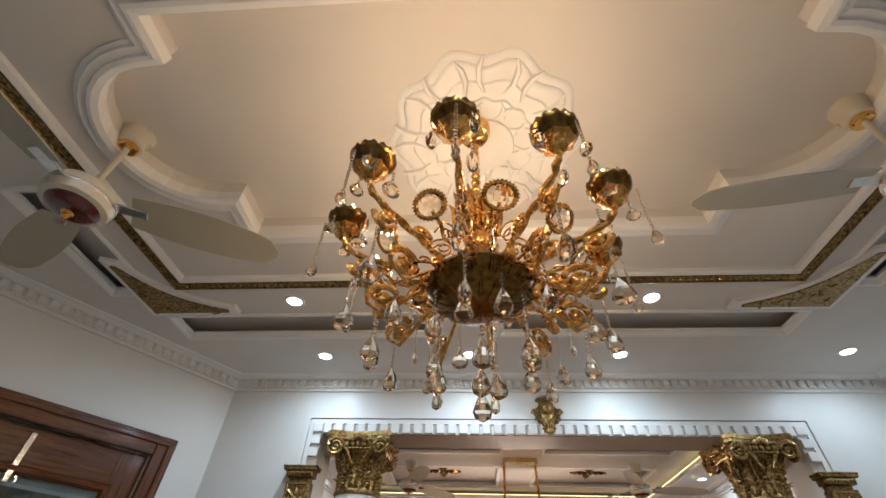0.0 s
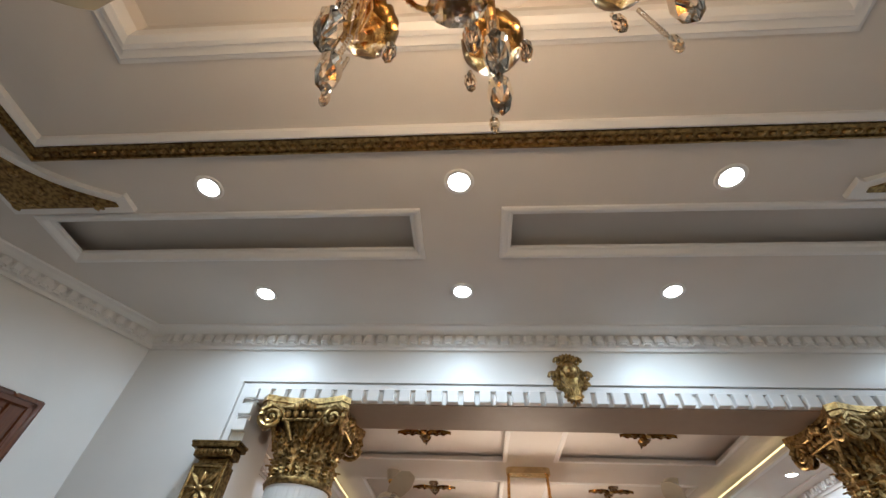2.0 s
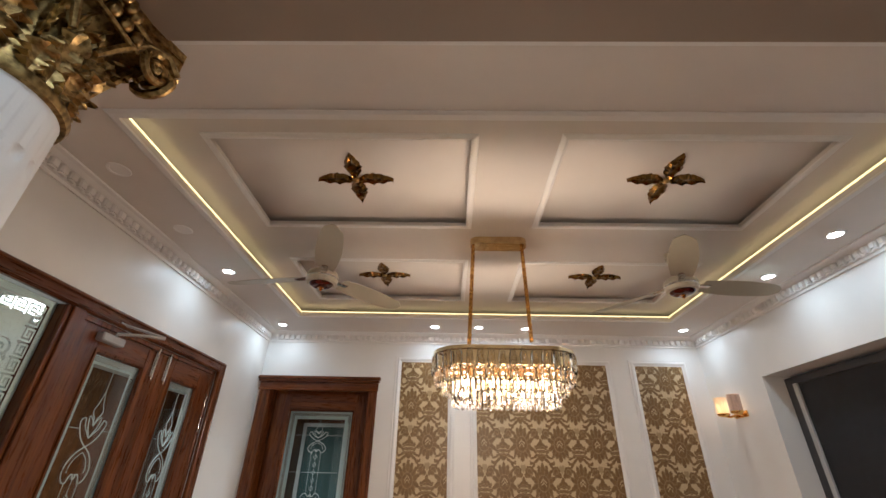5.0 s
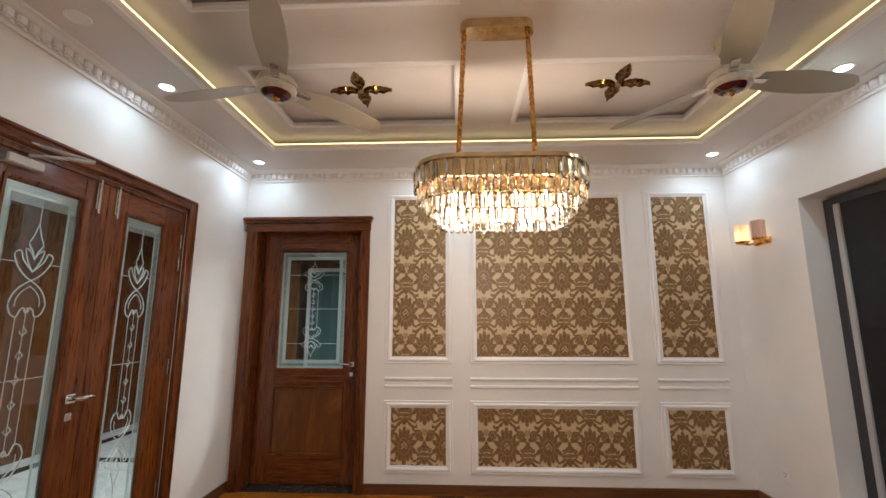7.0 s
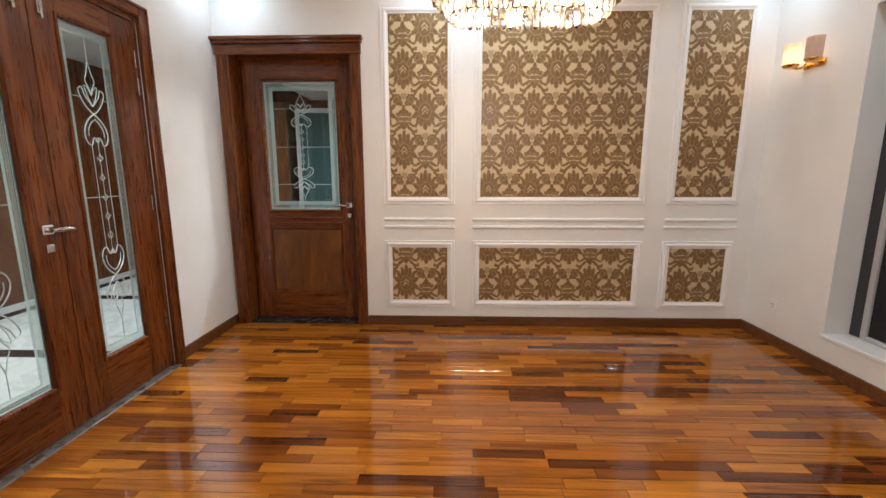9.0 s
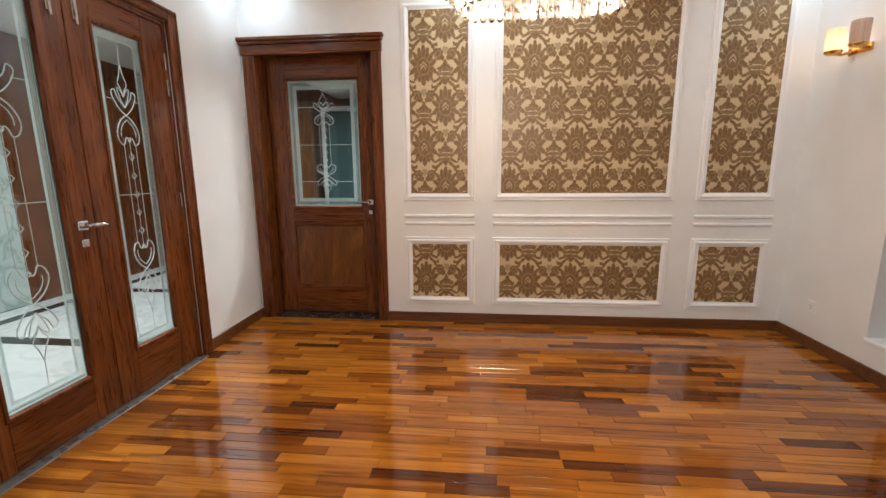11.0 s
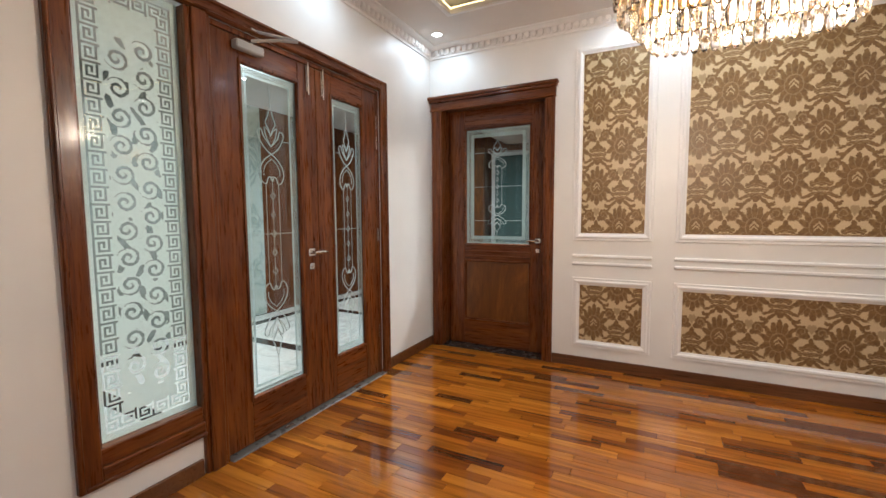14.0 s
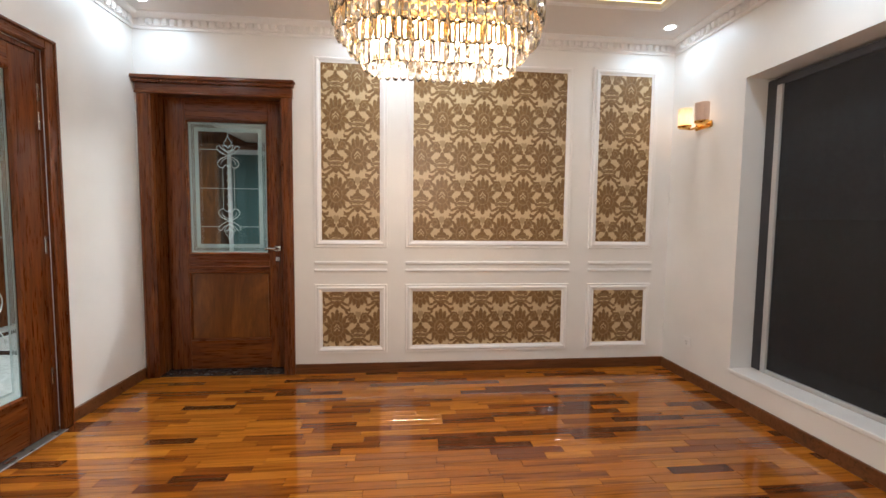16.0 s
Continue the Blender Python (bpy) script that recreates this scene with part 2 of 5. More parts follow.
# wall with the wide opening
structure(part("wall_opening", boxes((0.0, YF, 0, OX0, YB, 3.1), (OX1, YF, 0, XR, YB, 3.1), (OX0, YF, OZ, OX1, YB, 3.1)), "wall"), "white painted wall with a wide columned opening", "wall")
# drawing room: slanted wall, and plain walls that close it
P0, DW = Vector((0.04, -3.87)), Vector((-0.537, -0.843))
NW = Vector((-0.843, 0.537))
q = [P0 + DW * 0.36, P0 + DW * 1.36]
top = 2.28
bm = bmesh.new()
for a, b, z0, z1 in ((-0.02, 0.36, 0, 3.1), (0.36, 1.36, top, 3.1), (1.36, 4.2, 0, 3.1)):
    A, B = P0 + DW * a, P0 + DW * b
    prism(bm, [A[:], B[:], (B + NW * W)[:], (A + NW * W)[:]], z0, z1)
structure(part("wall_slanted", bm, "wall"), "white painted slanted wall with a door", "wall")
E_ = P0 + DW * 4.2
structure(part("wall_south", boxes((E_.x - 0.4, -9.4, 0, XR, -9.2, 3.1)), "wall"), "plain white wall of the drawing room", "wall")
structure(part("wall_southwest", boxes((E_.x - 0.4, -9.4, 0, E_.x - 0.2, E_.y + 0.3, 3.1)), "wall"), "plain white wall of the drawing room", "wall")


# ceilings, each one mesh
def slab_with_holes(bm, x0, y0, x1, y1, z, thick, holes):
    """A level slab with square holes, as bands of boxes."""
    xs = sorted({x0, x1, *(h[0] for h in holes), *(h[2] for h in holes)})
    ys = sorted({y0, y1, *(h[1] for h in holes), *(h[3] for h in holes)})
    for ya, yb in zip(ys, ys[1:]):
        run = None
        for xa, xb in zip(xs, xs[1:]):
            cx, cy = (xa + xb) / 2, (ya + yb) / 2
            solid = not any(h[0] < cx < h[2] and h[1] < cy < h[3] for h in holes)
            if solid:
                run = (run[0], xb) if run else (xa, xb)
            if run and (not solid or xb == xs[-1]):
                box(bm, run[0], ya, z, run[1], yb, z + thick)
                run = None
    return bm


TX0, TX1, TY0, TY1 = 0.50, 3.91, -3.03, -0.58      # tray opening
PAN = [(0.745, -1.54, 1.99, -0.80), (2.44, -1.53, 3.68, -0.80), (0.745, -2.815, 1.99, -2.045), (2.44, -2.82, 3.68, -2.06)]
bm = bmesh.new()
slab_with_holes(bm, 0, YB, XR, 0, ZD, 0.03, [(TX0, TY0, TX1, TY1)])
slab_with_holes(bm, 0.2, -3.4, XR - 0.2, -0.2, 2.925, 0.022, PAN)
slab_with_holes(bm, 0.2, -3.4, XR - 0.2, -0.2, 2.947, 0.028, [(a - 0.05, b - 0.05, c + 0.05, d + 0.05) for a, b, c, d in PAN])
box(bm, 0.2, -3.4, 2.975, XR - 0.2, -0.2, 3.02)
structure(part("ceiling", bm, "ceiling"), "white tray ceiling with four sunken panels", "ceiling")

# drawing room ceiling: sunken centre with lobed sides, and sunken slots round it
cx, cy = 1.75, -5.835
ly_mid = -0.03     # the lobes sit a little south of the middle


def lobed(grow=0.0):
    """Outline of the sunken centre."""
    hy, sx, ly = 0.458 + grow, 0.985 + grow, 0.285 + grow
    my = cy + ly_mid
    pts = [(cx - sx, cy + hy), (cx - sx, my + ly)]
    for k in range(1, 16):
        a = math.pi * k / 16
        pts.append((cx - sx - 0.36 * math.sin(a) ** 0.8, my + ly * math.cos(a)))
    pts += [(cx - sx, my - ly), (cx - sx, cy - hy), (cx + sx, cy - hy), (cx + sx, my - ly)]
    for k in range(1, 16):
        a = math.pi * k / 16
        pts.append((cx + sx + 0.36 * math.sin(a) ** 0.8, my - ly * math.cos(a)))
    pts += [(cx + sx, my + ly), (cx + sx, cy + hy)]
    return pts


SLOTS = [(-0.03, -4.705, 1.54, -4.47), (1.89, -4.705, 3.52, -4.47), (-0.23, -5.66, 0.0, -4.93), (3.49, -5.66, 3.72, -4.93),
         (-0.03, -7.20, 1.54, -6.965), (1.89, -7.20, 3.52, -6.965), (-0.23, -6.74, 0.0, -6.01), (3.49, -6.74, 3.72, -6.01)]
RX0, RX1, RY0, RY1 = 0.22, 3.28, -6.63, -5.04   # block inside the gilt strip
bm = bmesh.new()
slab_with_holes(bm, -3.2, -9.4, XR, YF, ZL, 0.04, SLOTS + [(RX0, RY0, RX1, RY1)])
# the block with the lobed hole: outer rectangle to inner outline, as two bridged halves
outline = lobed()
inner = [bm.verts.new((x, y, ZL)) for x, y in outline]
inner_hi = [bm.verts.new((x, y, 2.95)) for x, y in outline]
n = len(outline)
for i in range(n):
    bm.faces.new((inner[i], inner[(i + 1) % n], inner_hi[(i + 1) % n], inner_hi[i]))


def rim(x, y):
    """The point of the outer rectangle that faces an outline point."""
    if abs(y - cy - ly_mid) > 0.286:
        return (x, RY1 if y > cy else RY0)
    return (RX0 if x < cx else RX1, y)


outer = [bm.verts.new((*rim(x, y), ZL)) for x, y in outline]
for i in range(n):
    j = (i + 1) % n
    va, vb = outer[i], outer[j]
    if (va.co.x - vb.co.x) != 0 and (va.co.y - vb.co.y) != 0:
        corner = bm.verts.new((RX0 if (outline[i][0] < cx) else RX1, RY1 if (outline[i][1] + outline[j][1]) / 2 > cy else RY0, ZL))
        bm.faces.new((inner[i], inner[j], vb, corner, va))
    else:
        bm.faces.new((inner[i], inner[j], vb, va))
box(bm, -3.2, -9.4, 2.95, XR, YF, 3.0)
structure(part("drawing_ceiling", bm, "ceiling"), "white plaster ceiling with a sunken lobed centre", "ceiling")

# ---- mouldings and trims ----
def cornice(name, path, closed, zc, label):
    prof = [(0, zc - 0.095), (0.014, zc - 0.095), (0.014, zc - 0.078), (0.024, zc - 0.072), (0.024, zc - 0.028), (0.05, zc - 0.024), (0.075, zc - 0.012), (0.098, zc - 0.008), (0.102, zc + 0.002), (0, zc + 0.002)]
    ob = structure(part(name, swept(bmesh.new(), path, prof, closed), "plaster"), label, "cornice")
    return ob


def row_of(first, path, z, pitch, parent, out, skip=0.06):
    """Sets copies of a small block along a path, facing left of the way."""
    for a, b in zip(path, path[1:]):
        a, b = Vector(a), Vector(b)
        d = b - a
        n = max(1, int((d.length - 2 * skip) / pitch))
        ang = math.degrees(math.atan2(d.y, d.x))
        nl = Vector((-d.y, d.x)).normalized() * out
        for i in range(n):
            p = a + d.normalized() * (skip + (d.length - 2 * skip) * (i + 0.5) / n) + nl
            again(first, pose(p.x, p.y, z, 0, 0, ang), parent)


def egg_block():
    bm = bmesh.new()
    for z0, z1, k in ((-0.024, -0.014, 0.72), (-0.014, 0.022, 1.0)):
        prism(bm, [(-0.022 * k, 0), (-0.022 * k, 0.016 * k), (-0.014 * k, 0.025 * k), (0.014 * k, 0.025 * k), (0.022 * k, 0.016 * k), (0.022 * k, 0)], z0, z1)
    return bm


loop = [(0, YB), (XR, YB), (XR, 0), (0, 0), (0, YB)]
cornice_dining = cornice("cornice_dining", loop[:4], True, ZD, "white plaster cornice with moulded blocks")
egg = part("cornice_block", egg_block(), "plaster", cornice_dining, smooth=True)
egg.matrix_local = pose(0.2, YB + 0.024, ZD - 0.05)
row_of(egg, loop, ZD - 0.05, 0.057, cornice_dining, 0.0235)
lp2 = [(XR, -9.2), (XR, YF), (P0.x, YF), tuple(P0 + DW * 4.0)]
cornice_drawing = cornice("cornice_drawing", lp2, False, ZL, "white plaster cornice with moulded blocks")
row_of(egg, lp2, ZL - 0.05, 0.057, cornice_drawing, 0.0235)

# raised frame of the opening with its dentils
bm = bmesh.new()
for z0, z1, d in ((2.578, 2.603, 0.022), (2.545, 2.572, 0.014)):
    g = (z0 - 2.485)
    box(bm, OX0 - g, YF - d, z0, OX1 + g, YF, z1)
    for x, s in ((OX0, -1), (OX1, 1)):
        xa, xb = sorted((x + s * g, x + s * (g + z1 - z0)))
        box(bm, xa, YF - d, 2.29, xb, YF, z1)
opening_trim = structure(part("opening_trim", bm, "plaster"), "white moulded frame of the wide opening", "moulding")
dent = part("dentil", boxes((-0.026, -0.03, -0.03, 0.026, 0, 0.03), bevel=0.003), "plaster", opening_trim)
nd = 40
for i in range(nd):
    x = OX0 + 0.037 + (OX1 - OX0 - 0.074) * i / (nd - 1)
    if i:
        again(dent, pose(x, YF, 2.512), opening_trim)
    else:
        dent.matrix_local = pose(x, YF, 2.512)
for x in (OX0 - 0.027, OX1 + 0.027):
    for k in range(3):
        again(dent, pose(x, YF, 2.515 - 0.075 * k, 0, 90, 0), opening_trim)
# inner face of the opening, towards the dining room
structure(part("opening_bead", boxes((OX0, YB, OZ + 0.004, OX1, YB + 0.012, OZ + 0.03)), "plaster"), "thin white bead over the opening", "moulding")

# thin soffit sheet, in a darker taupe than the wall round it
structure(part("opening_soffit", boxes((OX0 + 0.002, YF + 0.004, OZ - 0.006, OX1 - 0.002, YB - 0.006, OZ)), "taupe"), "darker taupe underside of the wide opening", "wall")

# skirting boards
sk = bmesh.new()
for b in ((1.19, -0.016, 0, XR, 0, 0.085), (XR - 0.016, YB, 0, XR, -0.016, 0.085), (0, -0.775, 0, 0.016, 0, 0.085), (0, YB, 0, 0.016, -2.38, 0.085)):
    box(sk, *b, bevel=0.003)
structure(part("skirting_board", sk, "skirting"), "dark brown wooden skirting board", "skirting")

# tray: light strip, inner lip and panel mouldings
bm = bmesh.new()
g = 0.012
for b in ((TX0 - g, TY0 - g, TX1 + g, TY0 + 0.004), (TX0 - g, TY1 - 0.004, TX1 + g, TY1 + g), (TX0 - g, TY0 + 0.004, TX0 + 0.004, TY1 - 0.004), (TX1 - 0.004, TY0 + 0.004, TX1 + g, TY1 - 0.004)):
    box(bm, b[0], b[1], ZD + 0.031, b[2], b[3], ZD + 0.038)
led = thing("led_strip", "warm yellow light strip along the ceiling tray edge", "light strip", (0, 0, 0))
part("light_strip", bm, "led", led)
bm = bmesh.new()
swept(bm, [(TX0, TY0), (TX1, TY0), (TX1, TY1), (TX0, TY1)], [(0, ZD - 0.012), (-0.028, ZD - 0.012), (-0.042, ZD - 0.005), (-0.042, ZD), (0, ZD)], True)
for x0, y0, x1, y1 in PAN:
    swept(bm, [(x0, y0), (x1, y0), (x1, y1), (x0, y1)], [(0.002, 2.918), (-0.012, 2.914), (-0.03, 2.919), (-0.035, 2.925), (0.002, 2.925)], True)
structure(part("ceiling_moulding", bm, "plaster"), "white mouldings of the tray ceiling", "moulding")

# drawing room ceiling: lobed moulding, slot mouldings, gilt strip, corner panels, rosette
bm = bmesh.new()
swept(bm, lobed(), [(0.006, ZL + 0.03), (0.004, ZL - 0.018), (-0.016, ZL - 0.026), (-0.03, ZL - 0.024), (-0.034, ZL - 0.014), (-0.058, ZL - 0.017), (-0.064, ZL - 0.008), (-0.076, ZL - 0.006), (-0.078, ZL)], True)
for x0, y0, x1, y1 in SLOTS:
    swept(bm, [(x0, y0), (x1, y0), (x1, y1), (x0, y1)], [(-0.018, ZL), (-0.016, ZL - 0.009), (-0.006, ZL - 0.013), (0.004, ZL - 0.01), (0.016, ZL + 0.006), (0.028, ZL + 0.01), (0.03, ZL + 0.022), (-0.004, ZL + 0.03)], True)
structure(part("drawing_moulding", bm, "plaster"), "white mouldings round the sunken ceiling parts", "moulding")
bm = bmesh.new()
ring = [(RX0, RY0), (RX1, RY0), (RX1, RY1), (RX0, RY1)]
swept(bm, ring, [(0.03, ZL), (0.03, ZL - 0.02), (0.012, ZL - 0.03), (0.004, ZL - 0.026), (0.0, ZL)], True)
structure(part("strip_moulding", bm, "plaster"), "white bead inside the gilt ceiling strip", "moulding")
strip = thing("gilt_strip", "gilt beaded strip set in the drawing room ceiling", "moulding")
bm = swept(bmesh.new(), ring, [(0.0, ZL), (-0.002, ZL - 0.026), (-0.012, ZL - 0.03), (-0.016, ZL - 0.018), (-0.044, ZL - 0.018), (-0.048, ZL - 0.028), (-0.056, ZL - 0.024), (-0.058, ZL)], True)
part("strip", bm, "gold_dark", strip, smooth=True)
bm = bmesh.new()
for a, b in zip(ring, ring[1:] + ring[:1]):
    a, b = Vector(a), Vector(b)
    d = (b - a)
    nn = int(d.length / 0.036)
    for i in range(nn):
        p = a + d * ((i + 0.5) / nn) - Vector((-d.y, d.x)).normalized() * 0.03
        along = abs(d.x) > abs(d.y)
        ball(bm, (p.x, p.y, ZL - 0.02), 0.013 if along else 0.010, 0.010 if along else 0.013, 0.009, 6, 4)
tagged(part("bead", bm, "gold", strip, smooth=True), kind="stuff")


def corner_panel(sx, sy):
    def fl(p):
        return (cx + sx * p[0], cy + sy * p[1])
    t = thing("corner_panel", "gilt relief corner panel with a white moulded edge", "ceiling panel", group="gilt ceiling corners")

    def shape(g):
        pts = [(1.815 + g, 1.06 + g), (1.38 - 1.6 * g, 1.06 + g), (1.38 - 1.6 * g, 1.04 - g)]
        for k in range(9):
            u = k / 8
            px, py = 1.38 + (1.79 - 1.38) * u, 1.04 - (1.04 - 0.65) * u
            bow = 0.07 * math.sin(math.pi * u)
            pts.append((px + bow * 0.69 - g * 0.7, py + bow * 0.69 - g * 0.7))
        pts += [(1.815 + g, 0.65 - 1.6 * g)]
        return [fl(p) for p in pts]
    part("white_edge", prism(bmesh.new(), shape(0.03), ZL - 0.022, ZL), "plaster", t)
    part("gilt_field", prism(bmesh.new(), shape(0.0), ZL - 0.028, ZL - 0.018), "gold_dark", t)
    bm = bmesh.new()
    for k in range(26):
        u, w = random.random(), random.random() * 0.75
        px, py = 1.45 + 0.36 * u, 1.045 - 0.34 * u * w
        a0 = random.random() * 6.28
        tube(bm, [(*fl((px + 0.018 * q * math.cos(a0 + q), py + 0.018 * q * math.sin(a0 + q))), ZL - 0.029) for q in (0.2, 0.7, 1.2, 1.6)], 0.005, 5)
    tagged(part("relief_leaf", bm, "gold", t, smooth=True), kind="stuff")


for sx in (-1, 1):
    for sy in (-1, 1):
        corner_panel(sx, sy)

# plaster rosette
ros = thing("ceiling_rosette", "white plaster rosette with scalloped leafy edge", "rosette", (1.785, -5.74, 2.95))
for r, z, lo, de in ((0.36, -0.007, 10, 0.05), (0.33, -0.015, 10, 0.06), (0.27, -0.016, 10, 0.04), (0.2, -0.019, 16, 0.03), (0.12, -0.024, 0, 0)):
    part("rosette_ring", lathe(bmesh.new(), [(r, 0.0), (r * 0.99, z * 0.5), (r * 0.95, z), (r * 0.88, z * 0.9), (r * 0.8, z * 0.7)], 80, (0, 0, 0), (1, 1), lo, de), "plaster", ros, smooth=True)
bm = bmesh.new()
for k in range(20):
    a = 2 * math.pi * k / 20
    c, s = math.cos(a), math.sin(a)
    for r0, r1, w in ((0.22, 0.35, 0.011), (0.12, 0.19, 0.009)):
        tube(bm, [(c * (r0 + (r1 - r0) * u) - s * 0.022 * math.sin(3 * u) * (-1) ** k, s * (r0 + (r1 - r0) * u) + c * 0.025 * math.sin(3 * u) * (-1) ** k, -0.018) for u in (0, 0.35, 0.7, 1)], [w * 0.4, w, w, w * 0.3], 6)
tagged(part("rosette_leaf", bm, "plaster", ros, smooth=True), kind="stuff")

# downlights
def downlight(x, y, z, lit=True):
    t = thing("downlight", "round recessed white ceiling downlight" + ("" if lit else ", switched off"), "downlight", (x, y, z), "recessed ceiling downlights")
    bm = bmesh.new()
    n = 28
    prof = [(0.038, 0.0), (0.040, -0.005), (0.052, -0.005), (0.056, 0.0)]
    rings = [[bm.verts.new((r * math.cos(2 * math.pi * i / n), r * math.sin(2 * math.pi * i / n), zz)) for i in range(n)] for r, zz in prof]
    for p, q2 in zip(rings, rings[1:]):
        for i in range(n):
            bm.faces.new((p[i], p[(i + 1) % n], q2[(i + 1) % n], q2[i]))
    part("ring", bm, "plaster", t, smooth=True)
    part("diffuser", lathe(bmesh.new(), [(0.039, -0.003), (0.039, 0.0)], 28), "lamp_white" if lit else "plaster", t)


for x, y in DINING_SPOTS:
    downlight(x, y, ZD)
for x, y in DINING_DARK:
    downlight(x, y, ZD, False)
for x, y in DRAWING_SPOTS:
    downlight(x, y, ZL)

# wall panels on the far wall
def damask():
    k = Nodes("damask_wallpaper")
    co = k.n("ShaderNodeTexCoord").outputs["Object"]
    sep = k.n("ShaderNodeSeparateXYZ")
    k.t.links.new(co, sep.inputs[0])
    wob = k.noise(85, 3)
    X = k.op("MULTIPLY_ADD", k.op("SUBTRACT", wob, 0.5), 0.02, k.op("SUBTRACT", sep.outputs[0], 2.401))
    Z = k.op("MULTIPLY_ADD", k.op("SUBTRACT", k.noise(95, 3), 0.5), 0.02, k.op("SUBTRACT", sep.outputs[2], 2.132))
    PX, PZ = 0.349, 0.632

    def column(shift):
        """The motifs of one upright row, folded about its axis."""
        u = k.op("SUBTRACT", k.op("FLOORED_MODULO", k.op("ADD", X, shift * PX + PX / 2), PX), PX / 2)
        a = k.op("DIVIDE", k.op("ABSOLUTE", u), 0.967)
        v = k.op("DIVIDE", k.op("SUBTRACT", k.op("FLOORED_MODULO", k.op("ADD", Z, shift * PZ + 0.458), PZ), 0.458), 1.19)
        shapes = []

        def blob(x0, z0, rx, rz, tilt=0.0, lobes=0, depth=0.0, phase=0.0):
            dx, dz = k.op("SUBTRACT", a, x0), k.op("SUBTRACT", v, z0)
            c, s = math.cos(tilt), math.sin(tilt)
            p = k.op("DIVIDE", k.op("ADD", k.op("MULTIPLY", dx, c), k.op("MULTIPLY", dz, s)), rx)
            q = k.op("DIVIDE", k.op("SUBTRACT", k.op("MULTIPLY", dz, c), k.op("MULTIPLY", dx, s)), rz)
            d = k.op("SQRT", k.op("ADD", k.op("MULTIPLY", p, p), k.op("MULTIPLY", q, q)))
            if lobes:
                ang = k.op("ARCTAN2", q, p)
                d = k.op("DIVIDE", d, k.op("MULTIPLY_ADD", k.op("ABSOLUTE", k.op("SINE", k.op("MULTIPLY_ADD", ang, lobes, phase))), depth, 1.0 - depth))
            return d
        # great flower with a pointed top petal
        parts = [blob(0, 0, 0.098, 0.112, 0, 7, 0.15), blob(0, 0.108, 0.017, 0.034), blob(0.03, 0.094, 0.018, 0.028, -0.5), blob(0, -0.098, 0.02, 0.026),
                 blob(0.085, 0.03, 0.027, 0.017, 0.35), blob(0.088, -0.03, 0.026, 0.017, -0.35), blob(0.066, 0.07, 0.03, 0.014, 0.8), blob(0.062, -0.072, 0.028, 0.014, -0.9),
                 # pair of curled scrolls
                 blob(0.053, -0.19, 0.04, 0.043, 0, 4, 0.16), blob(0.083, -0.172, 0.012, 0.022, 0.5), blob(0.02, -0.215, 0.012, 0.018, 0.5),
                 # tiered crown
                 blob(0, -0.25, 0.017, 0.03), blob(0.024, -0.268, 0.022, 0.012, -0.6), blob(0, -0.284, 0.048, 0.014), blob(0.048, -0.288, 0.02, 0.014, 0.7),
                 blob(0, -0.315, 0.056, 0.0135), blob(0.058, -0.316, 0.02, 0.013, 0.8), blob(0, -0.344, 0.05, 0.014), blob(0.052, -0.346, 0.024, 0.012, -0.5), blob(0, -0.366, 0.022, 0.02),
                 # leaves that sweep down and outwards
                 blob(0.05, -0.378, 0.042, 0.0115, -0.62), blob(0.094, -0.398, 0.024, 0.010, -0.1), blob(0.082, -0.414, 0.024, 0.010, -0.8), blob(0.108, -0.39, 0.012, 0.008, 0.6), blob(0.082, -0.36, 0.03, 0.009, -0.25),
                 blob(0.05, 0.153, 0.042, 0.0115, -0.62), blob(0.094, 0.133, 0.024, 0.010, -0.1), blob(0.082, 0.117, 0.024, 0.010, -0.8), blob(0.108, 0.141, 0.012, 0.008, 0.6)]
        d = parts[0]
        for p in parts[1:]:
            d = k.op("MINIMUM", d, p)
        # small heart between the scrolls, paler than the rest
        heart = k.op("MINIMUM", blob(0.011, -0.158, 0.014, 0.016), k.op("MINIMUM", blob(0.007, -0.172, 0.014, 0.015, -0.8), blob(0, -0.185, 0.008, 0.014)))
        # pale chevrons, seams between the petals, curls of the scrolls and bands of the crown
        vein = k.op("MULTIPLY", k.op("LESS_THAN", k.op("ABSOLUTE", k.op("SUBTRACT", k.op("ADD", v, a), 0.03)), 0.006), k.op("LESS_THAN", a, 0.028))
        vein2 = k.op("MULTIPLY", k.op("LESS_THAN", k.op("ABSOLUTE", k.op("SUBTRACT", k.op("ADD", v, a), 0.006)), 0.005), k.op("LESS_THAN", a, 0.024))
        curl = blob(0.053, -0.19, 0.04, 0.043)
        turn = k.op("FRACT", k.op("ADD", k.op("MULTIPLY", curl, 1.6), k.op("DIVIDE", k.op("ARCTAN2", k.op("ADD", v, 0.19), k.op("SUBTRACT", a, 0.053)), 2 * math.pi)))
        curl = k.op("MULTIPLY", k.op("LESS_THAN", turn, 0.24), k.op("LESS_THAN", curl, 0.85))
        ang = k.op("ARCTAN2", k.op("DIVIDE", v, 0.116), k.op("DIVIDE", a, 0.108))
        rad = blob(0, 0, 0.108, 0.116)
        seam = k.op("MULTIPLY", k.op("LESS_THAN", k.op("ABSOLUTE", k.op("SINE", k.op("MULTIPLY", ang, 7))), 0.2), k.op("MULTIPLY", k.op("GREATER_THAN", rad, 0.5), k.op("LESS_THAN", rad, 1.2)))
        ringf = k.op("LESS_THAN", k.op("ABSOLUTE", k.op("SUBTRACT", rad, 0.47)), 0.03)
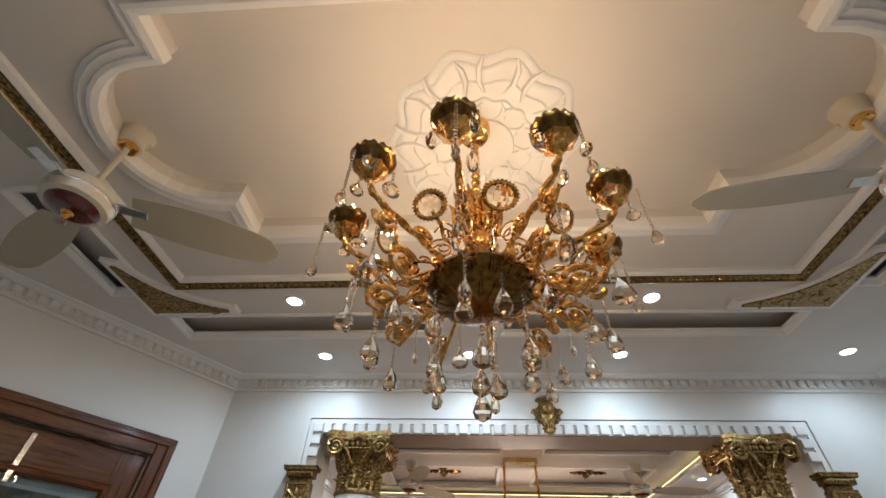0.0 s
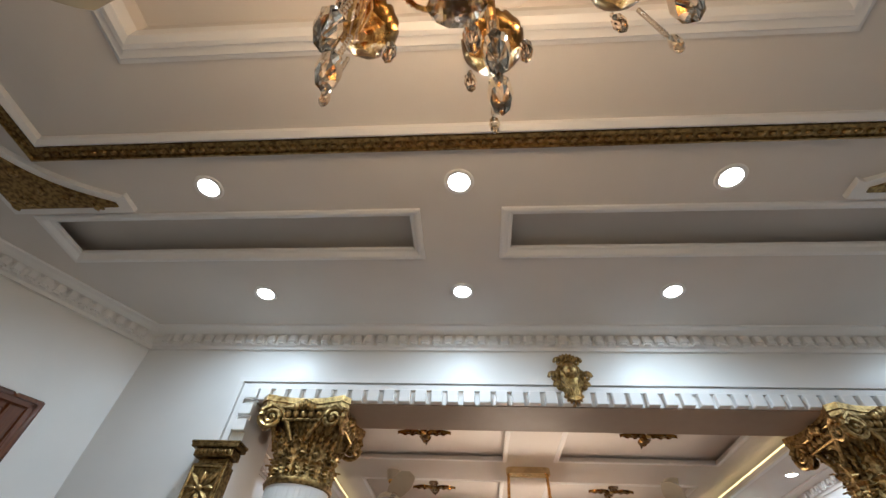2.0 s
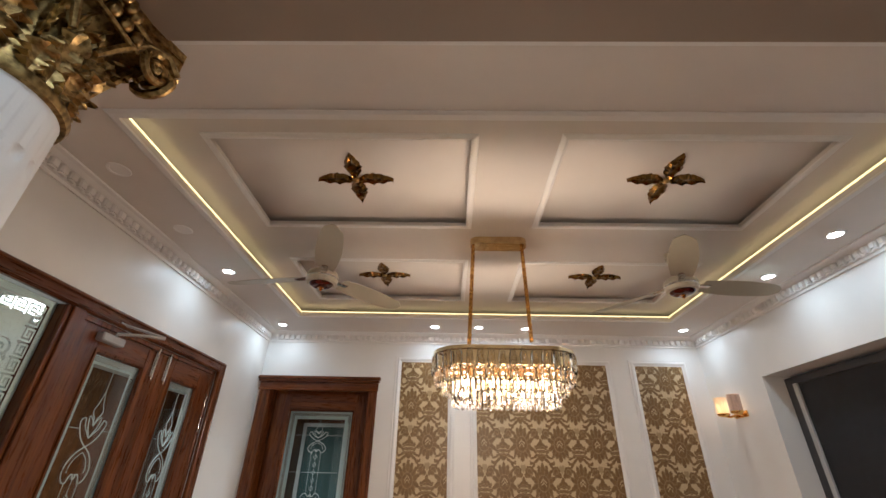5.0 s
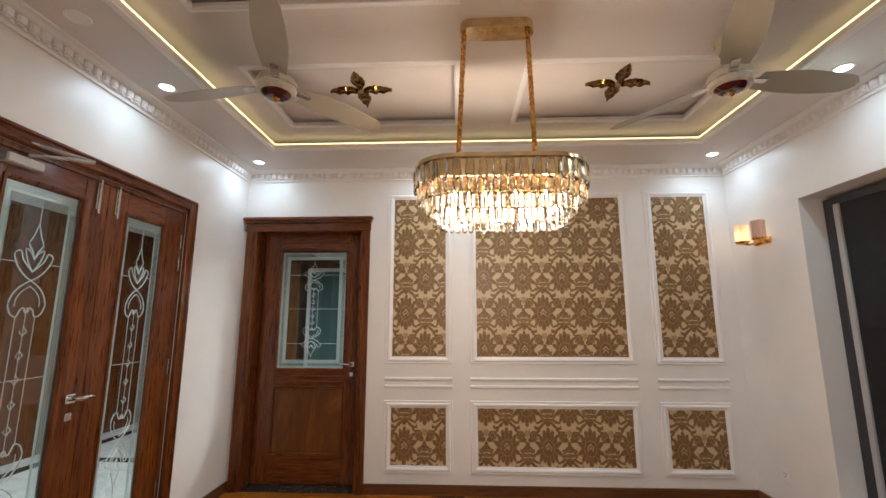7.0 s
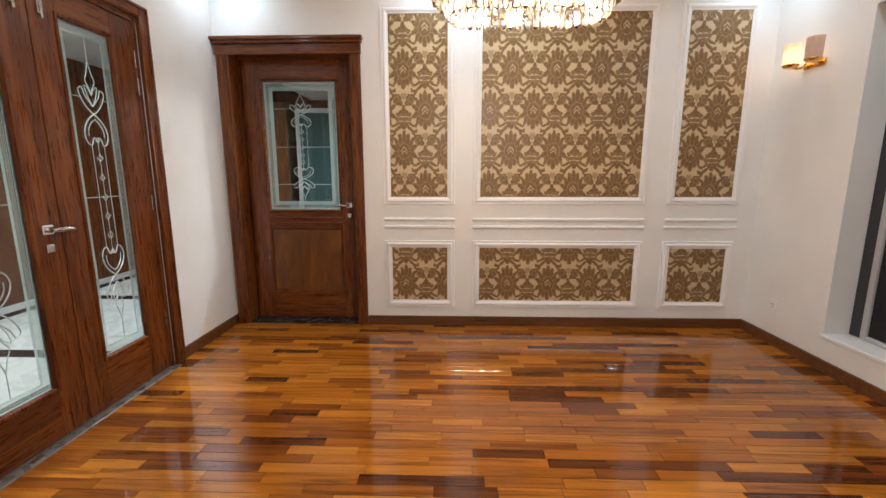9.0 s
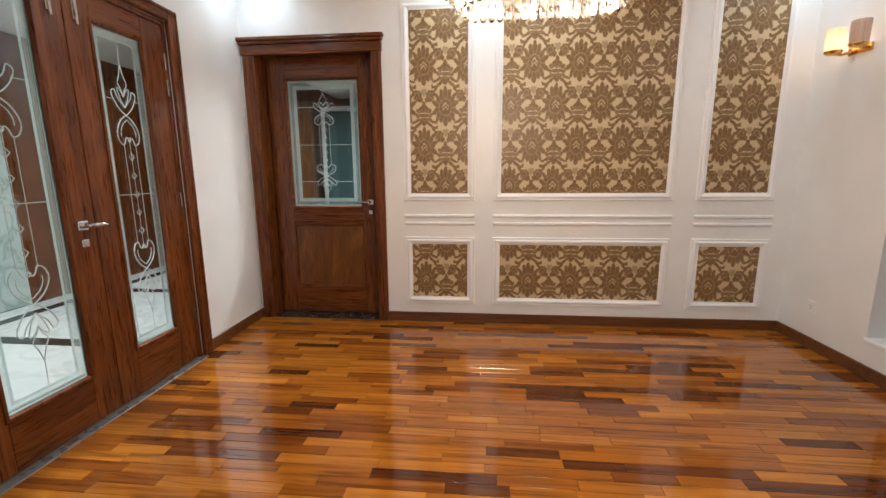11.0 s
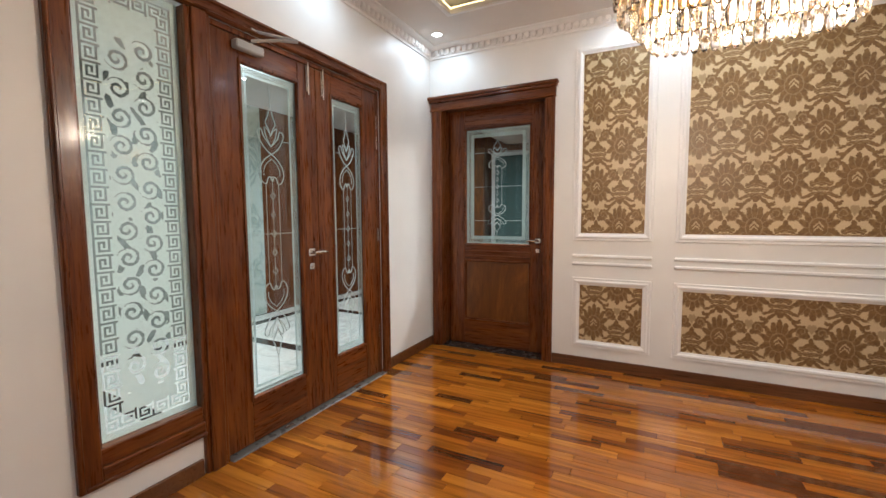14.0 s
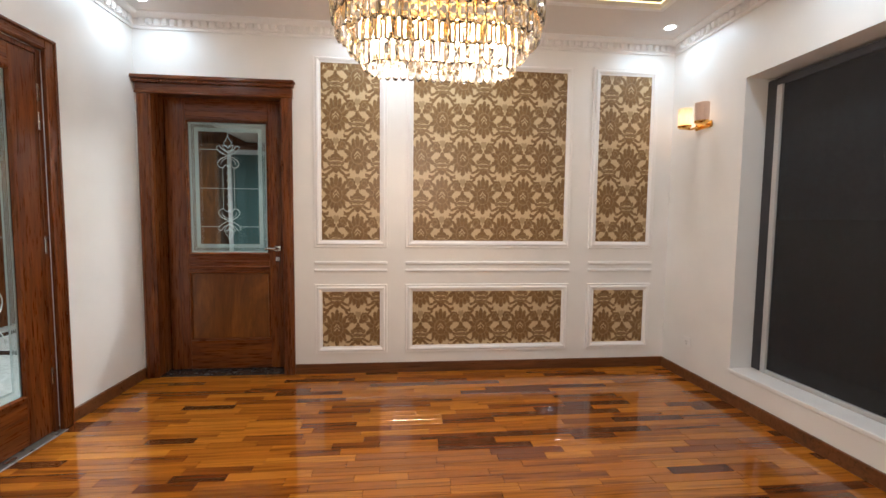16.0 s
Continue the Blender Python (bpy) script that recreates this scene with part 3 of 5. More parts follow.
        band = k.op("MULTIPLY", k.op("LESS_THAN", k.op("FRACT", k.op("DIVIDE", k.op("MULTIPLY_ADD", a, 0.35, v), 0.0145)), 0.3), k.op("MULTIPLY", k.op("LESS_THAN", a, 0.07), k.op("MULTIPLY", k.op("LESS_THAN", v, -0.275), k.op("GREATER_THAN", v, -0.35))))
        soft = k.op("MULTIPLY", k.op("MAXIMUM", k.op("MAXIMUM", seam, ringf), k.op("MAXIMUM", band, curl)), 0.38)
        pale = k.op("MAXIMUM", k.op("MAXIMUM", vein, vein2), k.op("MAXIMUM", soft, k.op("MULTIPLY", k.op("LESS_THAN", heart, 1.0), 0.6)))
        return k.op("MINIMUM", d, heart), pale
    d1, v1 = column(0.0)
    d2, v2 = column(0.5)
    d = k.op("MINIMUM", d1, d2)
    mask = k.n("ShaderNodeMapRange")
    for i, val in ((0, d), (1, 0.91), (2, 1.03), (3, 1.0), (4, 0.0)):
        k.put(mask.inputs[i], val)
    vein = k.op("MAXIMUM", v1, v2)
    m = k.op("MULTIPLY", mask.outputs[0], k.op("SUBTRACT", 1.0, k.op("MULTIPLY", vein, 0.75)))
    leaf = k.ramp(k.noise(55, 4), [(0.3, (0.14, 0.072, 0.021)), (0.7, (0.23, 0.126, 0.043))])
    back = k.ramp(k.noise(300, 2), [(0.3, (0.50, 0.37, 0.21)), (0.7, (0.60, 0.46, 0.285))])
    k.set(Base_Color=k.mix(m, back, leaf), Roughness=k.op("MULTIPLY_ADD", m, -0.12, 0.55))
    k.bump(k.op("ADD", m, k.op("MULTIPLY", k.noise(400, 2), 0.3)), 0.25, 0.002)
    return k.m


M["damask"] = damask()
COLS = [(1.412, 1.885), (2.16, 3.465), (3.757, 4.222)]


def wall_panel(x0, x1, z0, z1, name, label, drop=0.0, along=0.0):
    """drop: how far the paper's pattern is shifted up; along: to the east."""
    t = thing(name, label, "wall panel", (along, 0, drop), "damask wall panels")
    x0, x1, z0, z1 = x0 - along, x1 - along, z0 - drop, z1 - drop
    part("wallpaper", boxes((x0, -0.004, z0, x1, 0.0, z1)), "damask", t, "brown and cream damask wallpaper")
    bm = bmesh.new()
    # frame swept upright round the paper
    prof = [(0.0, 0.0), (0.0, 0.008), (-0.012, 0.012), (-0.02, 0.02), (-0.034, 0.022), (-0.042, 0.012), (-0.058, 0.014), (-0.062, 0.0)]
    swept(bm, [(x0, z0), (x1, z0), (x1, z1), (x0, z1)], prof, True)
    transform(bm, Matrix(((1, 0, 0, 0), (0, 0, -1, 0), (0, 1, 0, 0), (0, 0, 0, 1))))
    part("frame", bm, "plaster", t, smooth=False)


for (x0, x1), up, along in zip(COLS, (0.316, 0.0, -0.02), (0.0, 0.0, 0.063)):
    wall_panel(x0, x1, 1.127, 2.552, "upper_wall_panel", "tall damask wallpaper panel in a white moulded frame", up, along)
    wall_panel(x0, x1, 0.231, 0.696, "lower_wall_panel", "low damask wallpaper panel in a white moulded frame", up + 0.145, along)
    dado = thing("dado_moulding", "pair of white horizontal dado bars between panels", "moulding", (0, 0, 0), "dado bars")
    for z in (0.875, 0.938):
        part("bar", boxes((x0 - 0.062, -0.018, z - 0.012, x1 + 0.062, 0, z + 0.012), bevel=0.005), "plaster", dado)

# ---- doors and glazing ----
def frosted(name, tint, see):
    k = Nodes(name)
    k.set(Base_Color=k.ramp(k.noise(40, 3), [(0.3, tuple(c * 0.92 for c in tint)), (0.7, tint)]), Roughness=0.45, Transmission_Weight=see, IOR=1.2)
    return k.m


k = Nodes("frosted_film")
dif, tra, mx = k.n("ShaderNodeBsdfDiffuse"), k.n("ShaderNodeBsdfTranslucent"), k.n("ShaderNodeMixShader")
tint = k.ramp(k.noise(40, 3), [(0.3, (0.70, 0.77, 0.75)), (0.7, (0.77, 0.84, 0.82))])
k.put(dif.inputs["Color"], tint)
k.put(tra.inputs["Color"], tint)
mx.inputs[0].default_value = 0.45
k.t.links.new(dif.outputs[0], mx.inputs[1])
k.t.links.new(tra.outputs[0], mx.inputs[2])
k.t.links.new(mx.outputs[0], k.t.nodes["Material Output"].inputs[0])
M["frost"] = k.m
M["etch"] = frosted("etched_border", (0.42, 0.52, 0.52), 0.55)
M["lead"] = paint("bevel_white", (0.52, 0.60, 0.59), 0.12, 0.05)
M["sill_grey"] = paint("grey_stone", (0.13, 0.115, 0.105), 0.3, 0.05)
M["threshold"] = paint("dark_granite", (0.035, 0.03, 0.028), 0.25, 0.05)
KEY = ("########", "#.......", "#.#####.", "#.#...#.", "#.#.###.", "#.#.....", "#.######", "#.......")


def film(mask, w, h, res):
    """A flat film of runs of cells, in the x and z of its own plane, where mask(s, t) holds."""
    bm = bmesh.new()
    nx, nz = int(w / res), int(h / res)
    for j in range(nz):
        start = None
        for i in range(nx + 1):
            on = i < nx and mask((i + 0.5) * w / nx, (j + 0.5) * h / nz)
            if on and start is None:
                start = i
            if not on and start is not None:
                x0, x1, z0, z1 = start * w / nx, i * w / nx, j * h / nz, (j + 1) * h / nz
                bm.faces.new([bm.verts.new(p) for p in ((x0, 0, z0), (x1, 0, z0), (x1, 0, z1), (x0, 0, z1))])
                start = None
    return bm


def key_at(s, t, w, h, inset, cell):
    """Whether the meander line of a border passes here."""
    d = min(s, w - s, t, h - t)
    if not inset <= d < inset + cell:
        return False
    side = d == s or d == w - s
    along = t if side else s
    return KEY[int((d - inset) / cell * 8) % 8][int(along / cell * 8) % 8] == "#"


def stick(bm, pts, r=0.0032):
    tube(bm, [(s, -0.002, t) for s, t in pts], r * 0.64, 5)


def arc(x, z, rx, rz, a0, a1, n=9):
    return [(x + rx * math.cos(radians(a0 + (a1 - a0) * i / n)), z + rz * math.sin(radians(a0 + (a1 - a0) * i / n))) for i in range(n + 1)]


def rounded(pts):
    """A smooth curve through points."""
    q = [pts[0], *pts, pts[-1]]
    out = []
    for a, b, c, d in zip(q, q[1:], q[2:], q[3:]):
        for u in (0, 0.33, 0.67):
            out.append(tuple(0.5 * (2 * b[i] + (c[i] - a[i]) * u + (2 * a[i] - 5 * b[i] + 4 * c[i] - d[i]) * u * u + (3 * b[i] - a[i] - 3 * c[i] + d[i]) * u ** 3) for i in (0, 1)))
    return out + [pts[-1]]


def leading(w, h, mid=True):
    """The bevelled leadwork of one door glass: a chain of lozenges between two lines, and a lily over a heart at either end."""
    bm = bmesh.new()
    c = w / 2
    k = min(1.0, w / 0.38)
    e = h * 0.5
    for flip in (1, -1):
        def P(pts, sg, r=0.0036):
            pts = rounded(pts) if len(pts) > 3 else pts
            stick(bm, [(c + sg * x * k, e + flip * e * z) for x, z in pts], r)
        for sg in (-1, 1):
            P([(0.045, 0), (0.045, 0.315)], sg, 0.0026)
            P([(0.0, 0.50), (0.045, 0.465), (0.075, 0.42), (0.085, 0.37), (0.068, 0.325), (0.042, 0.315), (0.03, 0.345), (0.015, 0.36), (0.0, 0.335)], sg, 0.0052)
            P([(0.0, 0.47), (0.035, 0.44), (0.055, 0.40), (0.056, 0.365)], sg, 0.0036)
            P([(0.0, 0.50), (0.03, 0.52), (0.065, 0.56), (0.092, 0.625), (0.066, 0.648), (0.05, 0.605), (0.022, 0.57), (0.0, 0.545)], sg, 0.0048)
            P([(0.0, 0.545), (0.03, 0.6), (0.044, 0.66), (0.018, 0.645), (0.0, 0.61)], sg, 0.0044)
            P([(0.0, 0.61), (0.012, 0.65), (0.034, 0.69), (0.018, 0.73), (0.0, 0.80)], sg, 0.004)
            P([(0.075, 0.59), ((w / 2 - 0.05) / k, 0.59)], sg, 0.0034)
            if mid and flip > 0:
                P([(0.0, 0.0), ((w / 2 - 0.05) / k, 0.0)], sg, 0.0034)
        P([(0, 0), (0, 0.34)], 1, 0.0022)
        P([(0, 0.80), (0, 0.93)], 1, 0.003)
        for z, r in ((0.0, 0.021), (0.12, 0.019), (0.24, 0.021), (0.345, 0.014)):
            y = e + flip * e * z
            stick(bm, arc(c, y, r * 0.85, r, 0, 360, 4), 0.004)
    return bm


def glazing(parent, w, h, place, border, cell, leaded=True):
    """Pane, etched border with its meander, and leadwork, in the x and z of a plane set by place."""
    pane = part("pane", boxes((0, 0.004, 0, w, 0.009, h)), "glass", parent, "clear glass pane")
    pane.matrix_local = place
    pane.visible_shadow = False

    def edge(s, t):
        d = min(s, w - s, t, h - t)
        return d < border and not key_at(s, t, w, h, border * 0.25, cell)
    f = part("etched_border", film(edge, w, h, cell / 8), "etch", pane, "etched meander border")
    f.matrix_local = pose(0, 0.0105, 0)
    f.visible_shadow = False
    if leaded:
        part("leadwork", leading(w, h), "lead", pane, "silvery bevelled leadwork", True)
    return pane


def lever(parent, place):
    h = part("handle", boxes((-0.026, -0.012, -0.024, 0.03, 0, 0.024), bevel=0.004), "chrome", parent, "chrome lever handle")
    h.matrix_local = place
    bm = tube(bmesh.new(), [(0, -0.01, 0), (0, -0.045, 0), (-0.012, -0.052, 0), (-0.06, -0.052, 0.002), (-0.09, -0.05, -0.004)], [0.012, 0.011, 0.013, 0.011, 0.009], 10)
    part("lever", bm, "chrome", h, "", True)
    bm = boxes((-0.02, -0.009, -0.11, 0.02, 0, -0.07), bevel=0.004)
    part("lock_plate", bm, "chrome", h)


# panelled door in the far wall
door = structure(thing("door_1", "", "door"), "dark mahogany door with a leaded glass light, closed", "door")
bm = bmesh.new()
for b in ((0.022, -0.022, 0, 0.105, 0, 2.27), (1.105, -0.022, 0, 1.188, 0, 2.27), (0.03, -0.03, 0, 0.05, -0.022, 2.27), (1.16, -0.03, 0, 1.18, -0.022, 2.27)):
    box(bm, *b, bevel=0.004)
part("architrave", bm, "wood", door)
bm = bmesh.new()
for b in ((0.015, -0.026, 2.27, 1.195, 0, 2.335), (0.005, -0.045, 2.335, 1.205, 0, 2.36), (-0.004, -0.06, 2.36, 1.214, 0, 2.388), (0.012, -0.036, 2.255, 1.198, 0, 2.272)):
    box(bm, *b, bevel=0.006)
head = part("head_moulding", bm, "wood_x", door)
bead_ = part("dentil", boxes((-0.007, -0.052, 2.338, 0.007, -0.045, 2.356), bevel=0.002), "wood_x", head)
bead_.matrix_local = pose(0.02, 0, 0)
for i in range(1, 46):
    again(bead_, pose(0.02 + 0.026 * i, 0, 0), head)
bm = boxes((0.094, -0.012, 0, 0.122, 0.24, 2.305), (1.098, -0.012, 0, 1.126, 0.24, 2.305), (0.122, -0.012, 2.28, 1.098, 0.24, 2.305), (0.122, 0.17, 0.012, 0.15, 0.2, 2.28), (1.07, 0.17, 0.012, 1.098, 0.2, 2.28), (0.15, 0.17, 2.25, 1.07, 0.2, 2.28))
part("door_lining", bm, "wood", door)
part("sill", boxes((0.123, 0.0, -0.012, 1.097, 0.235, 0.012)), "threshold", door, "dark stone threshold")
leaf = part("leaf", boxes((0.15, 0.13, 0.016, 0.30, 0.168, 2.25), (0.955, 0.13, 0.016, 1.07, 0.168, 2.25), bevel=0.003), "wood", door)
part("rail", boxes((0.3, 0.131, 2.10, 0.955, 0.167, 2.25), (0.3, 0.131, 0.85, 0.955, 0.167, 0.99), (0.3, 0.131, 0.016, 0.955, 0.167, 0.26), bevel=0.003), "wood_x", leaf)
bm = boxes((0.30, 0.142, 0.26, 0.955, 0.156, 0.85))
part("panel", bm, "veneer", leaf, "plain lighter veneer panel")
bm = bmesh.new()
for x0, z0, x1, z1 in ((0.30, 0.26, 0.955, 0.85), (0.30, 0.99, 0.955, 2.10)):
    swept(bm, [(x0, z0), (x1, z0), (x1, z1), (x0, z1)], [(0, 0.0), (0.006, 0.008), (0.014, 0.006), (0.02, -0.006), (0, -0.006)], True)
transform(bm, Matrix(((1, 0, 0, 0), (0, 0, -1, 0.131), (0, 1, 0, 0), (0, 0, 0, 1))))
part("bead", bm, "wood_x", leaf)
for z in (0.885, 0.93):
    part("reed", boxes((0.30, 0.123, z - 0.012, 0.955, 0.131, z + 0.012), bevel=0.005), "wood_x", leaf)
glazing(leaf, 0.625, 1.08, pose(0.315, 0.148, 1.005), 0.075, 0.026)
lever(leaf, pose(1.02, 0.13, 1.045))

# glazed double door with a side light in the west wall; its own plane: x runs to the south along the wall, y out of the room
ddoor = structure(thing("door_2", "", "door"), "mahogany double door with leaded glass and a frosted side light, closed", "door")
ddoor.matrix_world = Matrix.Rotation(radians(90), 4, "Z")     # own x = room y, own y = -room x


def dpart(name, bs, mat, parent=ddoor, label="", bevel=0.003):
    return part(name, boxes(*bs, bevel=bevel), mat, parent, label)


dpart("architrave", [(-0.85, -0.028, 0, -0.772, 0, 2.325), (-0.79, -0.036, 0, -0.775, -0.028, 2.32), (-2.88, -0.028, 0.20, -2.80, 0, 2.325), (-2.875, -0.036, 0.205, -2.86, -0.028, 2.32)], "wood", bevel=0.004)
dpart("head_moulding", [(-2.80, -0.028, 2.245, -0.85, 0, 2.325), (-2.86, -0.04, 2.30, -0.79, -0.028, 2.318), (-2.80, -0.034, 2.25, -0.85, -0.028, 2.262)], "wood_x", bevel=0.004)
dpart("post", [(-2.37, -0.02, 0.0, -2.245, 0.10, 2.245), (-2.345, -0.034, 0.0, -2.27, -0.02, 2.245)], "wood", bevel=0.004)
dpart("side_sill", [(-2.80, -0.028, 0.20, -2.37, 0, 0.275), (-2.80, -0.012, 0.275, -2.37, 0.06, 0.345), (-2.86, -0.04, 0.206, -2.37, -0.028, 0.225)], "wood_x", bevel=0.004)
dpart("frame_lining", [(-0.882, 0.0, 0, -0.85, 0.12, 2.245), (-2.80, 0.0, 0.345, -2.785, 0.1, 2.245), (-2.245, 0.0, 2.215, -0.882, 0.12, 2.245)], "wood")
dpart("threshold", [(-2.245, -0.05, -0.012, -0.85, 0.12, 0.006)], "sill_grey", label="grey stone threshold")


def french_leaf(x0, x1, gx0, gx1, gz0, gz1):
    lf = dpart("leaf", [(x0, 0.004, 0.012, gx0, 0.046, 2.212), (gx1, 0.004, 0.012, x1, 0.046, 2.212)], "wood")
    dpart("rail", [(gx0, 0.005, gz1, gx1, 0.045, 2.212), (gx0, 0.005, 0.012, gx1, 0.045, gz0)], "wood_x", lf)
    bm = bmesh.new()
    swept(bm, [(gx0, gz0), (gx1, gz0), (gx1, gz1), (gx0, gz1)], [(-0.012, 0.0), (-0.01, 0.008), (0.004, 0.006), (0.012, -0.012), (-0.012, -0.012)], True)
    transform(bm, Matrix(((1, 0, 0, 0), (0, 0, -1, 0.004), (0, 1, 0, 0), (0, 0, 0, 1))))
    part("bead", bm, "wood", lf)
    glazing(lf, gx1 - gx0, gz1 - gz0, pose(gx0, 0.022, gz0), 0.058, 0.03)
    return lf


left_leaf = french_leaf(-2.243, -1.528, -2.075, -1.675, 0.262, 2.09)
right_leaf = french_leaf(-1.524, -0.884, -1.385, -1.05, 0.29, 2.08)
lever(left_leaf, pose(-1.60, 0.004, 1.045) @ Matrix.Diagonal((-1, 1, 1, 1)))
for x, lf in ((-1.60, left_leaf), (-1.47, right_leaf)):
    b = part("tower_bolt", boxes((x - 0.012, -0.006, 2.05, x + 0.012, 0.004, 2.21), bevel=0.002), "chrome", lf, "brass-grey tower bolt")
    part("bolt_rod", tube(bmesh.new(), [(x, -0.012, 2.03), (x, -0.012, 2.225)], 0.006, 8), "chrome", b)
for z in (2.0, 1.84, 1.13, 0.35):
    part("hinge", boxes((-0.888, -0.004, z - 0.05, -0.872, 0.006, z + 0.05), bevel=0.002), "chrome", right_leaf)
for z in (2.04, 1.85):
    part("hinge", boxes((-2.252, -0.006, z - 0.06, -2.238, 0.006, z + 0.06), bevel=0.002), "chrome", left_leaf)
closer = part("door_closer", boxes((-2.12, -0.045, 2.138, -1.95, 0.003, 2.183), bevel=0.006), "grey_metal", left_leaf, "grey overhead door closer")
part("closer_arm", tube(bmesh.new(), [(-2.02, -0.03, 2.185), (-2.02, -0.03, 2.2), (-1.93, -0.14, 2.215), (-1.86, -0.20, 2.22)], 0.009, 6), "grey_metal", closer)
part("closer_link", tube(bmesh.new(), [(-1.86, -0.20, 2.225), (-1.98, -0.03, 2.262), (-2.02, -0.028, 2.262)], 0.008, 6), "grey_metal", closer)
for x in (-1.85, -1.2):
    part("floor_socket", boxes((x - 0.03, -0.035, 0.006, x + 0.03, -0.01, 0.011)), "chrome", ddoor)

# frosted side light with meander border and scrolls left clear
SW, SH = 0.415, 1.90
CENTRES = [(0.5 + 0.12 * (-1) ** j, 0.12 + 0.031 * j, (-1) ** (j // 2)) for j in range(25)]


def scrolls(s, t):
    u, v = s / SW, t / SH
    for a, b, turn in CENTRES:
        dx, dz = (u - a) * SW, (v - b) * SH
        r = math.hypot(dx, dz)
        if r < 0.044:
            ph = (r / 0.030 - turn * math.atan2(dz, dx) / (2 * math.pi)) % 1.0
            return ph < 0.42 and r > 0.005
    return abs(u - 0.5) < 0.25 and 0.09 < v < 0.88 and math.sin(u * 31 + math.sin(v * 44) * 2.1) * math.cos(v * 62 + u * 5) > 0.52


side_pane = part("side_light", boxes((-2.785, 0.034, 0.345, -2.37, 0.04, 2.245)), "glass", ddoor, "tall frosted glass side light")
side_pane.visible_shadow = False
f = part("frosted_pattern", film(lambda s, t: not key_at(s, t, SW, SH, 0.03, 0.07) and not scrolls(s, t), SW, SH, 0.0044), "frost", side_pane, "frosted film with clear scrolls")
f.matrix_local = pose(-2.785, 0.0415, 0.345)
f.visible_shadow = False

# door in the slanted wall
sdoor = structure(thing("door_3", "", "door"), "mahogany door with etched glass, closed", "door")
ang = math.degrees(math.atan2(DW.y, DW.x))
sdoor.matrix_world = pose(P0.x, P0.y, 0, 0, 0, ang)   # own x runs along the wall, own y into the room
bm = boxes((0.25, 0, 0, 0.36, 0.03, 2.36), (1.36, 0, 0, 1.47, 0.03, 2.36), (0.27, 0.03, 0, 0.30, 0.042, 2.34), bevel=0.006)
part("architrave", bm, "wood", sdoor)
part("head_moulding", boxes((0.36, 0, 2.25, 1.36, 0.03, 2.36), (0.27, 0.03, 2.31, 1.45, 0.042, 2.34), bevel=0.006), "wood_x", sdoor)
sl = part("leaf", boxes((0.36, -0.06, 0, 0.50, -0.02, 2.25), (1.22, -0.06, 0, 1.36, -0.02, 2.25), bevel=0.003), "wood", sdoor)
part("rail", boxes((0.5, -0.06, 2.05, 1.22, -0.02, 2.25), (0.5, -0.06, 0, 1.22, -0.02, 0.95)), "wood_x", sl)
bm = bmesh.new()
swept(bm, [(0.5, 0.95), (1.22, 0.95), (1.22, 2.05), (0.5, 2.05)], [(-0.03, 0.0), (-0.02, 0.014), (0.0, 0.012), (0.014, -0.006), (-0.03, -0.006)], True)
transform(bm, Matrix(((1, 0, 0, 0), (0, 0, 1, -0.02), (0, 1, 0, 0), (0, 0, 0, 1))))
part("bead", bm, "wood_x", sl)
p = part("pane", boxes((0.5, -0.045, 0.95, 1.22, -0.04, 2.05)), "glass", sl, "clear glass with etched border")
p.visible_shadow = False
f = part("etched_border", film(lambda s, t: min(s, 0.72 - s, t, 1.1 - t) < 0.06 and not key_at(s, t, 0.72, 1.1, 0.015, 0.03), 0.72, 1.1, 0.00375), "etch", p)
f.matrix_local = pose(0.5, -0.037, 0.95)
for z in (2.16,):
    b = part("tower_bolt", boxes((0.90, -0.02, z - 0.16, 0.925, -0.008, z + 0.06), bevel=0.002), "chrome", sl, "grey tower bolt")

# window
win = structure(thing("window_1", "", "window"), "wide dark window in a deep white reveal", "window")
xg = XR + 0.165
part("window_frame", boxes((xg, WY1 - 0.07, WZ0 + 0.03, xg + 0.06, WY1, WZ1 - 0.02), (xg, WY0, WZ0 + 0.03, xg + 0.06, WY0 + 0.07, WZ1 - 0.02), (xg, WY0 + 0.07, WZ1 - 0.07, xg + 0.06, WY1 - 0.07, WZ1 - 0.02), bevel=0.003), "black", win, "black window frame")
part("sash", boxes((xg - 0.012, WY1 - 0.125, WZ0 + 0.03, xg + 0.03, WY1 - 0.085, WZ1 - 0.07), (xg - 0.012, WY0 + 0.07, WZ0 + 0.03, xg + 0.03, WY1 - 0.125, WZ0 + 0.06), bevel=0.003), "grey_metal", win, "grey aluminium sliding sash")
pn = part("pane", boxes((xg + 0.012, WY0 + 0.07, WZ0 + 0.06, xg + 0.018, WY1 - 0.125, WZ1 - 0.07)), "glass", win)
pn.visible_shadow = False
# dark half-clear sheet added before the pane to weaken its reflections
k = Nodes("insect_screen")
k.set(Base_Color=(0.02, 0.02, 0.022), Roughness=0.6, Alpha=0.62)
M["screen"] = k.m
part("insect_screen", boxes((xg + 0.004, WY0 + 0.07, WZ0 + 0.06, xg + 0.006, WY1 - 0.125, WZ1 - 0.07)), "screen", win, "dark see-through sheet that dulls the pane's reflections")
part("window_sill", boxes((XR - 0.012, WY0, WZ0, XR + 0.226, WY1 + 0.012, WZ0 + 0.028), bevel=0.004), "plaster", win, "white painted sill")

